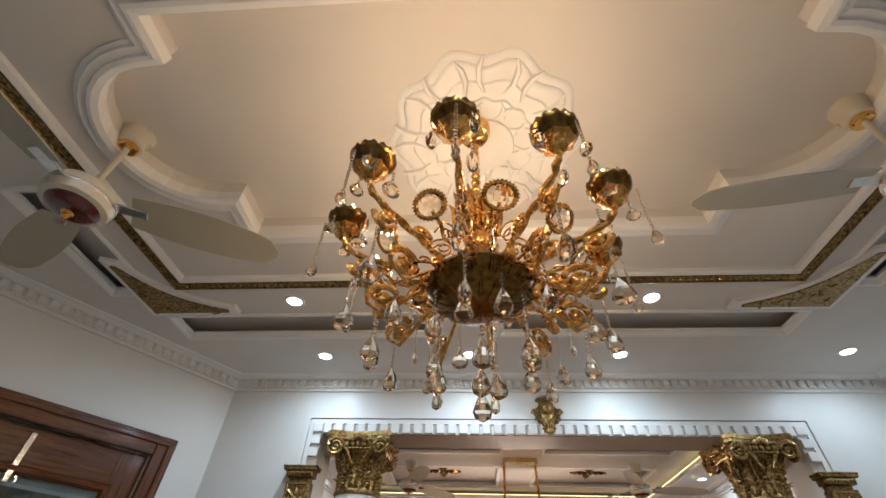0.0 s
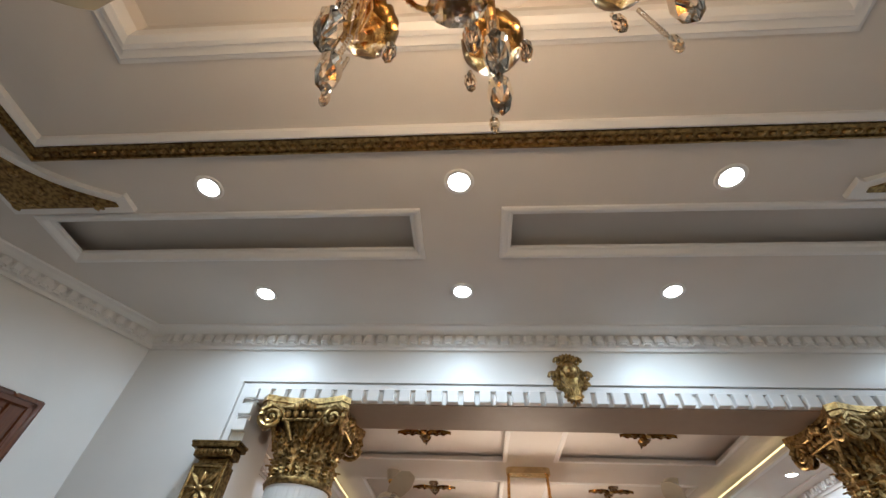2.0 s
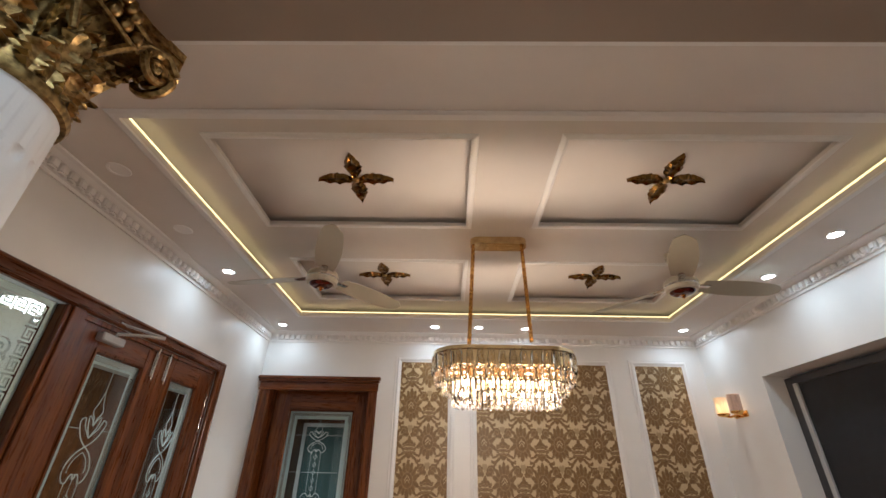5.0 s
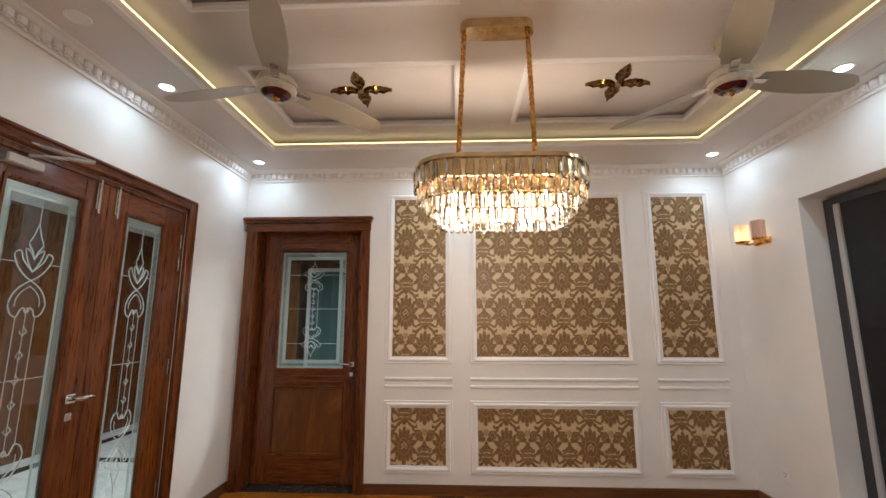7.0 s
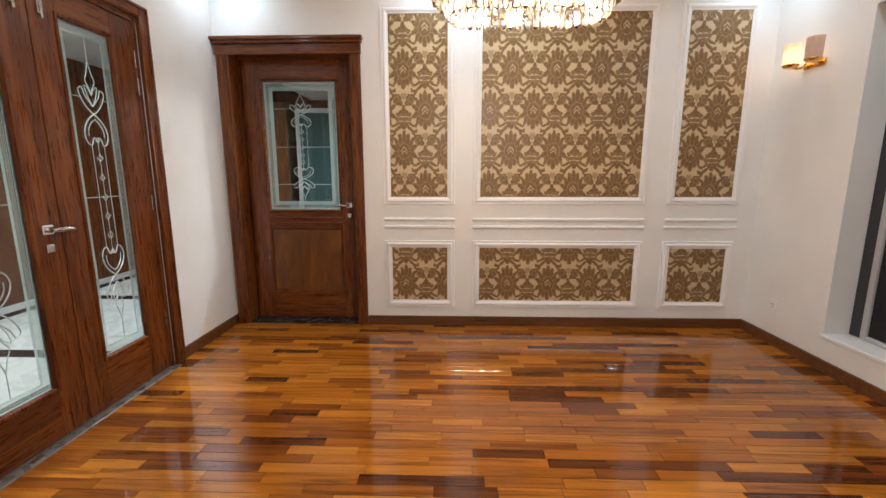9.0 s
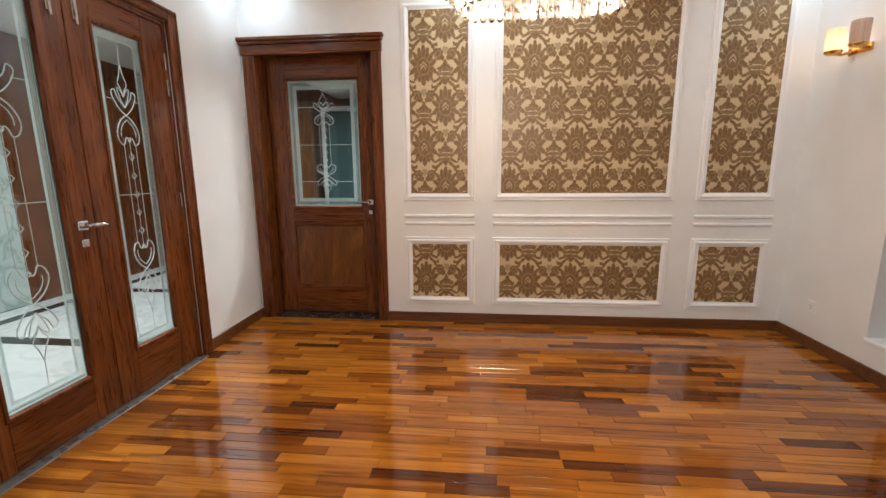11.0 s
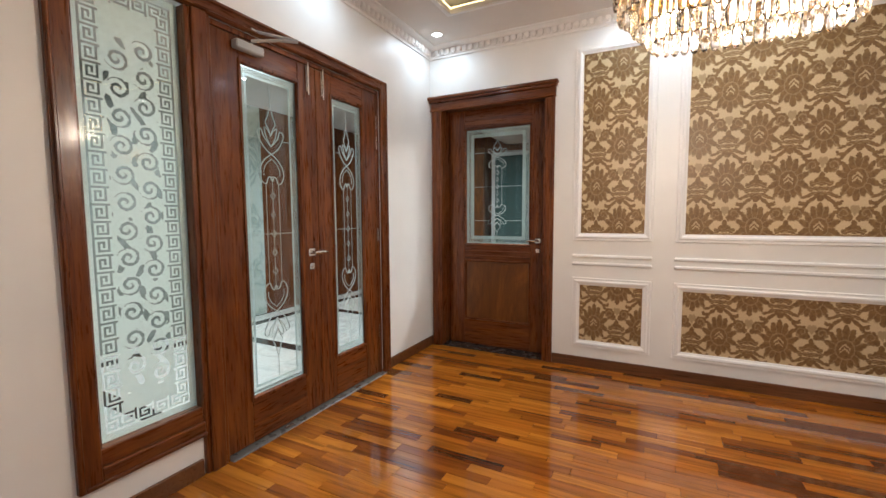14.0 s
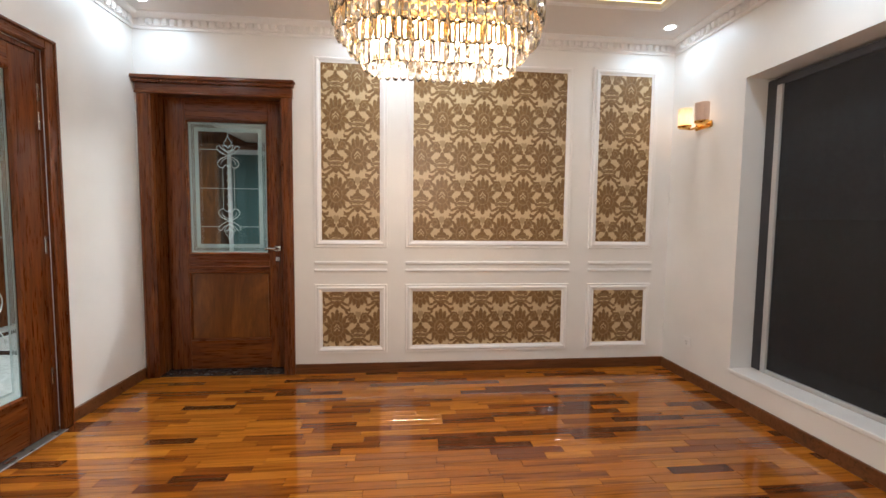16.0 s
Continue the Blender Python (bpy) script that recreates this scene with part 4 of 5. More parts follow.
# ---- columns, pilasters and crest ----
def leaf_strip(bm, a, r0, z0, z1, w, curl, seg=7):
    """A bent acanthus leaf on a bell, at an angle."""
    rows = []
    for i in range(seg + 1):
        u = i / seg
        r = r0(u) + (curl * max(0, u - 0.6) ** 1.4 * 3.2)
        z = z0 + (z1 - z0) * u - curl * 1.4 * max(0, u - 0.85) * 3
        hw = w * (0.55 + 0.75 * math.sin(math.pi * min(1, u * 0.9))) * (0.74 + 0.26 * math.cos(u * 34)) * (1 - 0.75 * max(0, u - 0.7) / 0.3)
        row = []
        for s, lift in ((-1, -0.002), (-0.5, 0.008 + 0.005 * math.cos(u * 34)), (0, 0.001), (0.5, 0.008 + 0.005 * math.cos(u * 34)), (1, -0.002)):
            aa = a + s * hw / r
            rr = r + lift + 0.004
            row.append(bm.verts.new((rr * math.cos(aa), rr * math.sin(aa), z)))
        rows.append(row)
    for p, q in zip(rows, rows[1:]):
        for k in range(4):
            bm.faces.new((p[k], p[k + 1], q[k + 1], q[k]))


def spiral(turns, r0, n=26):
    return [(r0 * (1 - 0.9 * i / n) * math.cos(turns * 6.283 * i / n), r0 * (1 - 0.9 * i / n) * math.sin(turns * 6.283 * i / n)) for i in range(n + 1)]


def column(x, y):
    t = thing("column", "white fluted column with a gilt leafy capital", "column", (x, y, 0), "columns of the opening")
    bm = bmesh.new()
    seg, flutes = 180, 18
    rows = [(0.0, 0.0), (0.0, 0.1), (1.985, 0.1), (2.006, 0.1), (2.014, 1.3), (2.024, 1.7), (2.032, 1.3), (2.038, 0.0), (2.15, 0.0)]
    rings = []
    for z, dep in rows[1:]:
        ring = []
        for i in range(seg):
            a = 2 * math.pi * i / seg
            g = abs(math.sin(flutes * a / 2))
            hollow = max(0.0, (g - 0.62) / 0.38) if dep > 1 else (1 - (1 - g) ** 2) * min(1.0, g / 0.3)
            r = (0.142 - 0.008 * z / 2.1) - 0.0055 * dep * hollow
            ring.append(bm.verts.new((r * math.cos(a), r * math.sin(a), z)))
        rings.append(ring)
    for p, q in zip(rings, rings[1:]):
        for i in range(seg):
            bm.faces.new((p[i], p[(i + 1) % seg], q[(i + 1) % seg], q[i]))
    part("shaft", bm, "plaster", t, "", True)
    cap = part("capital", lathe(bmesh.new(), [(0.132, 2.138), (0.143, 2.142), (0.147, 2.153), (0.143, 2.164), (0.127, 2.168), (0.122, 2.21), (0.122, 2.3), (0.135, 2.36), (0.155, 2.40), (0.155, 2.44)], 48), "gold_dark", t, "antique gilt capital", True)
    bm = bmesh.new()
    bell = lambda u: 0.126 + 0.004 * u
    for k in range(12):
        leaf_strip(bm, 2 * math.pi * (k + 0.5) / 12, bell, 2.168, 2.25, 0.029, 0.03, 20)
    part("leaf_row", bm, "gold", cap, "", True)
    bm = bmesh.new()
    for k in range(8):
        leaf_strip(bm, 2 * math.pi * k / 8, lambda u: 0.124 + 0.012 * u, 2.17, 2.335, 0.032, 0.035, 26)
    for k in range(24):
        leaf_strip(bm, 2 * math.pi * (k + 0.5) / 24, lambda u: 0.124 + 0.02 * u, 2.25, 2.375, 0.012, 0.02, 18)
    part("leaf_row", bm, "gold", cap, "", True)
    # on every face two scrolls with an egg band between them
    for k in range(4):
        a = radians(90 * k)
        c, s = math.cos(a), math.sin(a)

        def at(tt, nn, z):
            return (c * nn - s * tt, s * nn + c * tt, z)
        for side in (-1, 1):
            bm = bmesh.new()
            pts = [at(side * (0.142 + u), 0.176 + 0.10 * max(0.0, u + 0.02), 2.392 + v) for u, v in spiral(1.9 * side, 0.05, 30)]
            tube(bm, pts, [0.0125 - 0.006 * i / len(pts) for i in range(len(pts))], 7)
            ball(bm, at(side * 0.142, 0.18, 2.392), 0.011, 0.011, 0.011, 8, 6)
            tube(bm, [at(side * tt, nn, z) for tt, nn, z in ((0.03, 0.15, 2.30), (0.06, 0.158, 2.36), (0.10, 0.17, 2.425), (0.15, 0.185, 2.445), (0.186, 0.195, 2.415))], [0.007, 0.01, 0.012, 0.013, 0.011], 7)
            part("volute", bm, "gold", cap, "", True)
        bm = bmesh.new()
        for q in range(5):
            ball(bm, at((q - 2) * 0.036, 0.168, 2.41), 0.016, 0.016, 0.02, 8, 6)
        tube(bm, [at(tt, 0.168, 2.385) for tt in (-0.09, -0.03, 0.03, 0.09)], 0.007, 6)
        tube(bm, [at(tt, 0.172, 2.436) for tt in (-0.1, -0.03, 0.03, 0.1)], 0.008, 6)
        part("egg_band", bm, "gold", cap, "", True)
    # abacus with hollow sides
    poly = []
    for k in range(4):
        a = radians(45 + 90 * k)
        for d in (-1, 1):
            poly.append((0.262 * math.cos(a) - d * 0.022 * math.sin(a), 0.262 * math.sin(a) + d * 0.022 * math.cos(a)))
        for u in (0.22, 0.36, 0.5, 0.64, 0.78):
            b = radians(45 + 90 * k + 90 * u)
            rr = 0.165 + 0.08 * (abs(u - 0.5) * 2) ** 2
            poly.append((rr * math.cos(b), rr * math.sin(b)))
    bm = prism(bmesh.new(), poly, 2.437, 2.458)
    prism(bm, [(px * 1.03, py * 1.03) for px, py in poly], 2.458, 2.485)
    ab = part("abacus", bm, "gold", cap)
    bm = bmesh.new()
    for k in range(4):
        a = radians(90 * k)
        c, s = math.cos(a), math.sin(a)
        for q in range(5):
            o = (q - 2) * 0.018
            ball(bm, (c * 0.18 - s * o, s * 0.18 + c * o, 2.455 - abs(q - 2) * 0.008), 0.016, 0.016, 0.022, 7, 5)
    part("fleuron", bm, "gold", cap, "", True)


column(0.995, -3.75)
column(3.44, -3.75)


def pilaster(x0, x1):
    t = thing("pilaster", "white fluted pilaster with a gilt flower block", "pilaster", ((x0 + x1) / 2, YF, 0), "pilasters of the opening")
    h = (x1 - x0) / 2
    bm = boxes((-h + 0.03, -0.03, 0, h - 0.03, 0, 1.985))
    for k in range(5):
        xx = -h + 0.045 + (2 * h - 0.09) * k / 4
        tube(bm, [(xx, -0.03, 0.0), (xx, -0.03, 1.97)], 0.011, 8)
    part("shaft", bm, "plaster", t, "", True)
    cap = part("capital", boxes((-h + 0.02, -0.07, 1.995, h - 0.02, 0, 2.185), bevel=0.003), "gold_dark", t, "antique gilt block")
    for nm, b in (("base_slab", (-h + 0.012, -0.075, 1.98, h - 0.012, 0, 1.995)), ("neck", (-h + 0.03, -0.055, 2.185, h - 0.03, 0, 2.21)), ("frieze", (-h + 0.01, -0.08, 2.21, h - 0.01, 0, 2.243)), ("cap_slab", (-h - 0.008, -0.092, 2.243, h + 0.008, 0, 2.26)), ("top_slab", (-h - 0.014, -0.092, 2.258, h + 0.014, 0, 2.270))):
        part(nm, boxes(b, bevel=0.003), "gold_dark", cap)
    bm = bmesh.new()
    for k in range(8):
        a = 2 * math.pi * k / 8
        L = 0.062 if k % 2 == 0 else 0.078
        c, s = math.cos(a), math.sin(a)
        tube(bm, [(c * r, -0.073, 2.09 + s * r) for r in (0.014, L * 0.5, L * 0.8, L)], [0.005, 0.014, 0.010, 0.002], 6)
    ball(bm, (0, -0.076, 2.09), 0.014, 0.012, 0.014, 8, 5)
    for a, b in (((-1, -1), (1, -1)), ((1, -1), (1, 1)), ((1, 1), (-1, 1)), ((-1, 1), (-1, -1))):
        tube(bm, [(a[0] * (h - 0.032), -0.072, 2.09 + a[1] * 0.082), (b[0] * (h - 0.032), -0.072, 2.09 + b[1] * 0.082)], 0.006, 5)
    part("flower", bm, "gold", cap, "", True)
    bm = bmesh.new()
    for k in range(9):
        xx = -h + 0.025 + (2 * h - 0.05) * k / 8
        ball(bm, (xx, -0.083, 2.227), 0.011, 0.008, 0.011, 7, 5)
    part("beading", bm, "gold", cap, "", True)


pilaster(0.583, 0.768)
pilaster(3.667, 3.852)

crest = thing("crest", "gilt shield crest with a smooth boss and scrolled border", "wall ornament", (2.206, YF, 2.6))
crest.scale = (0.86, 1, 1)
bm = bmesh.new()
n = 56
out = []
for i in range(n):
    a = 2 * math.pi * i / n
    r = 1 + 0.13 * math.cos(4 * a) + 0.05 * abs(math.sin(10 * a))
    taper = 0.76 + 0.24 * math.sin(a)
    out.append((0.098 * r * math.cos(a) * taper, 0.104 * r * math.sin(a)))
prism(bm, out, 0, 0.026)
transform(bm, Matrix(((1, 0, 0, 0), (0, 0, -1, 0), (0, 1, 0, 0), (0, 0, 0, 1))))
part("backplate", bm, "gold_dark", crest)
part("body", ball(bmesh.new(), (0, -0.024, -0.02), 0.058, 0.03, 0.09, 16, 10), "gold_dark", crest, "", True)
part("boss", ball(bmesh.new(), (0, -0.05, 0.034), 0.038, 0.028, 0.04, 20, 12), "gold", crest, "smooth polished boss", True)
bm = bmesh.new()
tube(bm, [(0.046 * math.cos(a), -0.045, 0.036 + 0.04 * math.sin(a)) for a in (2 * math.pi * i / 22 for i in range(22))], 0.006, 6, True)
for sg in (-1, 1):
    for x, z, r, tn in ((0.088, 0.012, 0.026, 1.5), (0.066, -0.034, 0.026, 1.5), (0.05, 0.09, 0.024, 1.4), (0.024, -0.092, 0.02, 1.3)):
        tube(bm, [(sg * (x + u), -0.034, z + v) for u, v in spiral(tn, r, 18)], [0.0095 - 0.005 * i / 19 for i in range(19)], 6)
    for q in range(3):
        tube(bm, [(sg * x, y_, z) for x, y_, z in ((0.05 - 0.013 * q, -0.042, 0.0 - 0.006 * q), (0.052 - 0.015 * q, -0.047, -0.03), (0.034 - 0.012 * q, -0.05, -0.06), (0.026 - 0.01 * q, -0.046, -0.09))], [0.003, 0.0065, 0.006, 0.003], 6)
for q in range(7):
    a = radians(30 + 20 * q)
    tube(bm, [(0.03 * math.cos(a), -0.036, 0.075 + 0.02 * math.sin(a)), (0.05 * math.cos(a), -0.046, 0.083 + 0.035 * math.sin(a)), (0.06 * math.cos(a), -0.036, 0.086 + 0.044 * math.sin(a))], [0.006, 0.010, 0.006], 6)
for q in range(5):
    a = radians(-150 + 30 * q)
    tube(bm, [(0.008 * math.cos(a), -0.05, -0.092), (0.03 * math.cos(a), -0.05, -0.095 + 0.016 * math.sin(a)), (0.044 * math.cos(a), -0.036, -0.096 + 0.026 * math.sin(a))], [0.005, 0.009, 0.004], 6)
part("scroll", bm, "gold", crest, "", True)

# ---- fans, lamps and ornaments ----
M["fan_cream"] = paint("cream_enamel", (0.62, 0.56, 0.45), 0.3, 0.02, 0.03)
M["blade"] = paint("cream_blade", (0.40, 0.36, 0.275), 0.35, 0.03, 0.05)
k = Nodes("maroon_enamel")
k.set(Base_Color=k.ramp(k.noise(20), [(0.3, (0.05, 0.004, 0.004)), (0.7, (0.11, 0.009, 0.008))]), Roughness=0.12, Coat_Weight=0.8)
M["maroon"] = k.m
M["bulb"] = glow("warm_bulb", (1.0, 0.80, 0.56), 11.0)
M["wall_bulb"] = glow("wall_lamp_bulb", (1.0, 0.72, 0.45), 5.0)
M["bulb_lit"] = glow("candle_bulb", (1.0, 0.78, 0.5), 45.0)
k = Nodes("amber_crystal")
k.set(Base_Color=(1.0, 0.95, 0.86), Roughness=0.03, IOR=1.5, Transmission_Weight=1.0)
M["crystal_amber"] = k.m
M["crystal"] = glass("clear_crystal", (1.0, 0.96, 0.92), 0.02, 1.52)
M["smoke_crystal"] = glass("smoky_crystal", (0.97, 0.86, 0.72), 0.02, 1.42)
M["antique"] = metal("antique_brass", (0.24, 0.125, 0.034), (0.13, 0.062, 0.016), 0.2, 60, 0.2)
M["gilt"] = metal("rich_gilding", (0.80, 0.44, 0.13), (0.42, 0.19, 0.05), 0.24, 45, 0.2)


def ceiling_fan(x, y, zmount, zhub, turn, L=0.64):
    t = thing("ceiling_fan", "cream ceiling fan with three blades and a maroon cap, at rest", "ceiling fan", (x, y, zhub), "cream ceiling fans")
    top = zmount - zhub
    c = part("canopy", lathe(bmesh.new(), [(0.02, top - 0.085), (0.045, top - 0.075), (0.055, top - 0.03), (0.06, top)], 24), "fan_cream", t, "", True)
    part("canopy_ring", lathe(bmesh.new(), [(0.030, top - 0.098), (0.036, top - 0.092), (0.036, top - 0.078), (0.03, top - 0.072)], 20), "gold_bright", c, "bright gold ring", True)
    part("rod", lathe(bmesh.new(), [(0.011, 0.08), (0.011, top - 0.08)], 12), "fan_cream", t)
    m = part("motor", lathe(bmesh.new(), [(0.078, -0.03), (0.098, -0.024), (0.106, 0.0), (0.106, 0.03), (0.095, 0.05), (0.06, 0.07), (0.03, 0.085), (0.02, 0.1)], 32), "fan_cream", t, "cream enamelled motor", True)
    part("motor_band", lathe(bmesh.new(), [(0.1065, 0.0), (0.108, 0.004), (0.108, 0.008), (0.1065, 0.012)], 32), "chrome", m, "", True)
    part("cap", lathe(bmesh.new(), [(0.022, -0.056), (0.05, -0.052), (0.072, -0.042), (0.08, -0.03), (0.078, -0.026)], 32), "maroon", t, "glossy maroon cap", True)
    part("finial", lathe(bmesh.new(), [(0.004, -0.078), (0.012, -0.07), (0.010, -0.062), (0.02, -0.056), (0.02, -0.052)], 10), "gold_bright", t, "gold finial", True)
    bm = bmesh.new()
    rows = []
    for i in range(15):
        u = i / 14
        xx = 0.15 + (L - 0.15) * u
        hw = (0.06 + 0.02 * math.sin(math.pi * min(1, u * 1.1))) * (math.sqrt(max(0.02, 1 - ((u - 0.86) / 0.145) ** 2)) if u > 0.86 else 1)
        rows.append([(xx, -hw, 0.0), (xx, 0, 0.006), (xx, hw, 0.0), (xx, hw, -0.003), (xx, 0, 0.002), (xx, -hw, -0.003)])
    vr = [[bm.verts.new(p) for p in r] for r in rows]
    for p, q in zip(vr, vr[1:]):
        for k2 in range(6):
            bm.faces.new((p[k2], p[(k2 + 1) % 6], q[(k2 + 1) % 6], q[k2]))
    bm.faces.new(vr[0])
    bm.faces.new(vr[-1][::-1])
    transform(bm, Matrix.Rotation(radians(-14), 4, "X"))
    b = part("blade", bm, "blade", t, "", True)
    arm_bm = boxes((0.095, -0.022, -0.004, 0.2, 0.022, 0.004), bevel=0.003)
    arm_ = part("blade_arm", arm_bm, "chrome", b, "chrome blade bracket")
    for kx in range(3):
        mm = pose(0, 0, 0.02, 0, 0, turn + 120 * kx)
        if kx == 0:
            b.matrix_local = mm
        else:
            o = again(b, mm, t)
            again(arm_, Matrix.Identity(4), o)


ceiling_fan(1.035, -1.735, 2.925, 2.675, -70, 0.71)
ceiling_fan(3.44, -1.695, 2.925, 2.675, -114, 0.71)
ceiling_fan(0.435, -5.835, 2.95, 2.555, 28)
ceiling_fan(3.07, -5.835, 2.95, 2.555, 172)

# four-leaved gilt ornaments in the sunken panels
def petal():
    bm = bmesh.new()
    rows = []
    for i in range(13):
        u = i / 12
        w = 0.048 * math.sin(math.pi * min(1, 0.04 + 0.96 * u ** 0.85)) * (0.88 + 0.12 * math.cos(u * 30)) + 0.003
        x = 0.018 + 0.19 * u
        rows.append([(x, -w, 0), (x, -w * 0.55, -0.02 - 0.006 * math.sin(u * 20)), (x, 0, -0.012), (x, w * 0.55, -0.02 - 0.006 * math.sin(u * 20)), (x, w, 0)])
    vr = [[bm.verts.new(p) for p in r] for r in rows]
    for p, q in zip(vr, vr[1:]):
        for k2 in range(5):
            bm.faces.new((p[k2], p[(k2 + 1) % 5], q[(k2 + 1) % 5], q[k2]))
    bm.faces.new(vr[0])
    bm.faces.new(vr[-1][::-1])
    return bm


for n_, (x, y) in enumerate(((1.361, -1.204), (3.051, -1.217), (1.37, -2.45), (3.056, -2.466))):
    t = thing("ceiling_ornament", "antique gilt four-leaved ornament on a sunken panel", "ceiling ornament", (x, y, 2.975), "four-leaved ornaments")
    part("boss", ball(bmesh.new(), (0, 0, -0.012), 0.022, 0.022, 0.014, 10, 6), "gold", t, "", True)
    for kx in range(4):
        if n_ == 0 and kx == 0:
            pet = part("leaf", petal(), "antique", t, "", True)
        else:
            again(pet, pose(0, 0, 0, 0, 0, 90 * kx), t)

# ---- gilt chandelier in the drawing room ----
AX = (1.748, -5.819)
gch = thing("gilt_chandelier", "ornate gilt chandelier with flower cups and hanging crystals, lit", "chandelier", (AX[0], AX[1], 2.172))
part("canopy", lathe(bmesh.new(), [(0.012, 0.69), (0.05, 0.705), (0.06, 0.735), (0.06, 0.778)], 28), "gold_bright", gch, "bright gold canopy", True)
part("rod", tube(bmesh.new(), [(0, 0, 0.3), (0, 0, 0.70)], 0.007, 8), "gilt", gch)
bm = bmesh.new()
for kx in range(10):
    ball(bm, (0, 0, 0.34 + 0.033 * kx), 0.016, 0.016, 0.018, 8, 6)
part("rod_sleeve", bm, "gilt", gch, "", True)
bowl = part("bowl", lathe(bmesh.new(), [(0.012, -0.052), (0.03, -0.051), (0.07, -0.046), (0.11, -0.03), (0.131, -0.006), (0.137, 0.012), (0.132, 0.024), (0.105, 0.03), (0.05, 0.034)], 48), "antique", gch, "dark antique brass bowl with leaf relief", True)
bm = bmesh.new()
for kx in range(16):
    a = 2 * math.pi * kx / 16
    c, s = math.cos(a), math.sin(a)
    tube(bm, [(c * r, s * r, z) for r, z in ((0.03, -0.051), (0.065, -0.046), (0.09, -0.038), (0.115, -0.026))], [0.002, 0.005, 0.004, 0.001], 6)
    a2 = a + math.pi / 16
    c, s = math.cos(a2), math.sin(a2)
    tube(bm, [(c * r, s * r, z) for r, z in ((0.095, -0.036), (0.122, -0.017), (0.136, 0.004))], [0.002, 0.006, 0.003], 6)
part("bowl_leaf", bm, "antique", bowl, "", True)
part("stem_vase", lathe(bmesh.new(), [(0.05, 0.03), (0.055, 0.05), (0.035, 0.07), (0.03, 0.1), (0.045, 0.12), (0.055, 0.16), (0.045, 0.18), (0.05, 0.2), (0.06, 0.29), (0.065, 0.3), (0.02, 0.31), (0.012, 0.34)], 28, lobes=12, depth=0.06), "gilt", gch, "", True)
bm = bmesh.new()
for kx in range(10):
    a = 2 * math.pi * kx / 10
    tube(bm, [(r * math.cos(a), r * math.sin(a), z) for r, z in ((0.055, 0.2), (0.065, 0.26), (0.07, 0.31), (0.085, 0.335))], [0.008, 0.011, 0.009, 0.002], 6)
    for sg in (-1, 1):
        tube(bm, [((0.1 + u) * math.cos(a + sg * 0.1), (0.1 + u) * math.sin(a + sg * 0.1), 0.15 + v) for u, v in spiral(1.2, 0.035, 14)], 0.003, 5)
part("stem_leaf", bm, "gilt", gch, "", True)

# one arm with its scroll, cup, candle and crystals, then turned round the axis
def arm_parts():
    bm = bmesh.new()
    pts = [(0.12, 0.02), (0.165, 0.04), (0.21, 0.055), (0.255, 0.066), (0.295, 0.076), (0.335, 0.09), (0.358, 0.115), (0.365, 0.15)]
    fine = []
    for i in range(len(pts) - 1):
        for u in (0, 0.5):
            fine.append(tuple(pts[i][q] + (pts[i + 1][q] - pts[i][q]) * u for q in (0, 1)))
    fine.append(pts[-1])
    tube(bm, [(r, 0.003 * math.sin(i * 2.1), z) for i, (r, z) in enumerate(fine)], [0.0085 + 0.002 * math.sin(i * 2.4) for i in range(len(fine))], 8)
    box(bm, 0.10, -0.012, 0.0, 0.155, 0.012, 0.03, bevel=0.004)
    return bm


def scroll_parts():
    bm = bmesh.new()
    for x, z, r, tn in ((0.235, -0.045, 0.042, 1.6), (0.30, 0.05, 0.035, -1.5), (0.19, 0.06, 0.03, 1.4)):
        tube(bm, [(x + u, 0, z + v) for u, v in spiral(tn, r, 20)], [0.006 - 0.002 * i / 21 for i in range(21)], 6, flat=1.6)
    tube(bm, [(0.13, 0, 0.0), (0.18, 0, -0.04), (0.235, 0, -0.09), (0.275, 0, -0.06), (0.28, 0, -0.02)], 0.005, 6)
    for x, z in ((0.235, -0.045), (0.30, 0.05)):
        ball(bm, (x, 0, z), 0.016, 0.006, 0.016, 8, 5)
    return bm


def cup_parts():
    bm = bmesh.new()
    lathe(bm, [(0.008, 0.0), (0.015, 0.01), (0.022, 0.03), (0.026, 0.045), (0.02, 0.05)], 16, (0.365, 0, 0.145))
    for ring, count, grow in ((0, 8, 0.9), (1, 8, 0.7)):
        for kx in range(count):
            a = 2 * math.pi * (kx + 0.5 * ring) / count
            c, s = math.cos(a), math.sin(a)
            vr = []
            for u, r, z in ((0.0, 0.016, 0.15), (0.35, 0.032, 0.166), (0.6, 0.046, 0.178), (0.8, 0.056, 0.19), (0.93, 0.061, 0.200), (1.0, 0.062, 0.207)):
                w = grow * (0.006 + 0.0185 * math.sin(math.pi * 0.5 * min(1.0, u / 0.72)) * math.sqrt(max(0.03, 1 - (max(0.0, u - 0.72) / 0.29) ** 2)))
                vr.append([bm.verts.new((0.365 + c * r * grow - s * w * q, s * r * grow + c * w * q, z + 0.012 * ring + 0.007 * q * q)) for q in (-1, -0.5, 0, 0.5, 1)])
            for p, q in zip(vr, vr[1:]):
                for j in range(4):
                    bm.faces.new((p[j], p[j + 1], q[j + 1], q[j]))
    return bm


def pear(bm, at, r=0.017, h=0.05, seg=8):
    lathe(bm, [(0.001, 0.0), (r * 0.35, -h * 0.18), (r * 0.75, -h * 0.42), (r, -h * 0.68), (r * 0.8, -h * 0.88), (0.002, -h)], seg, at, (1, 0.62))
    return bm


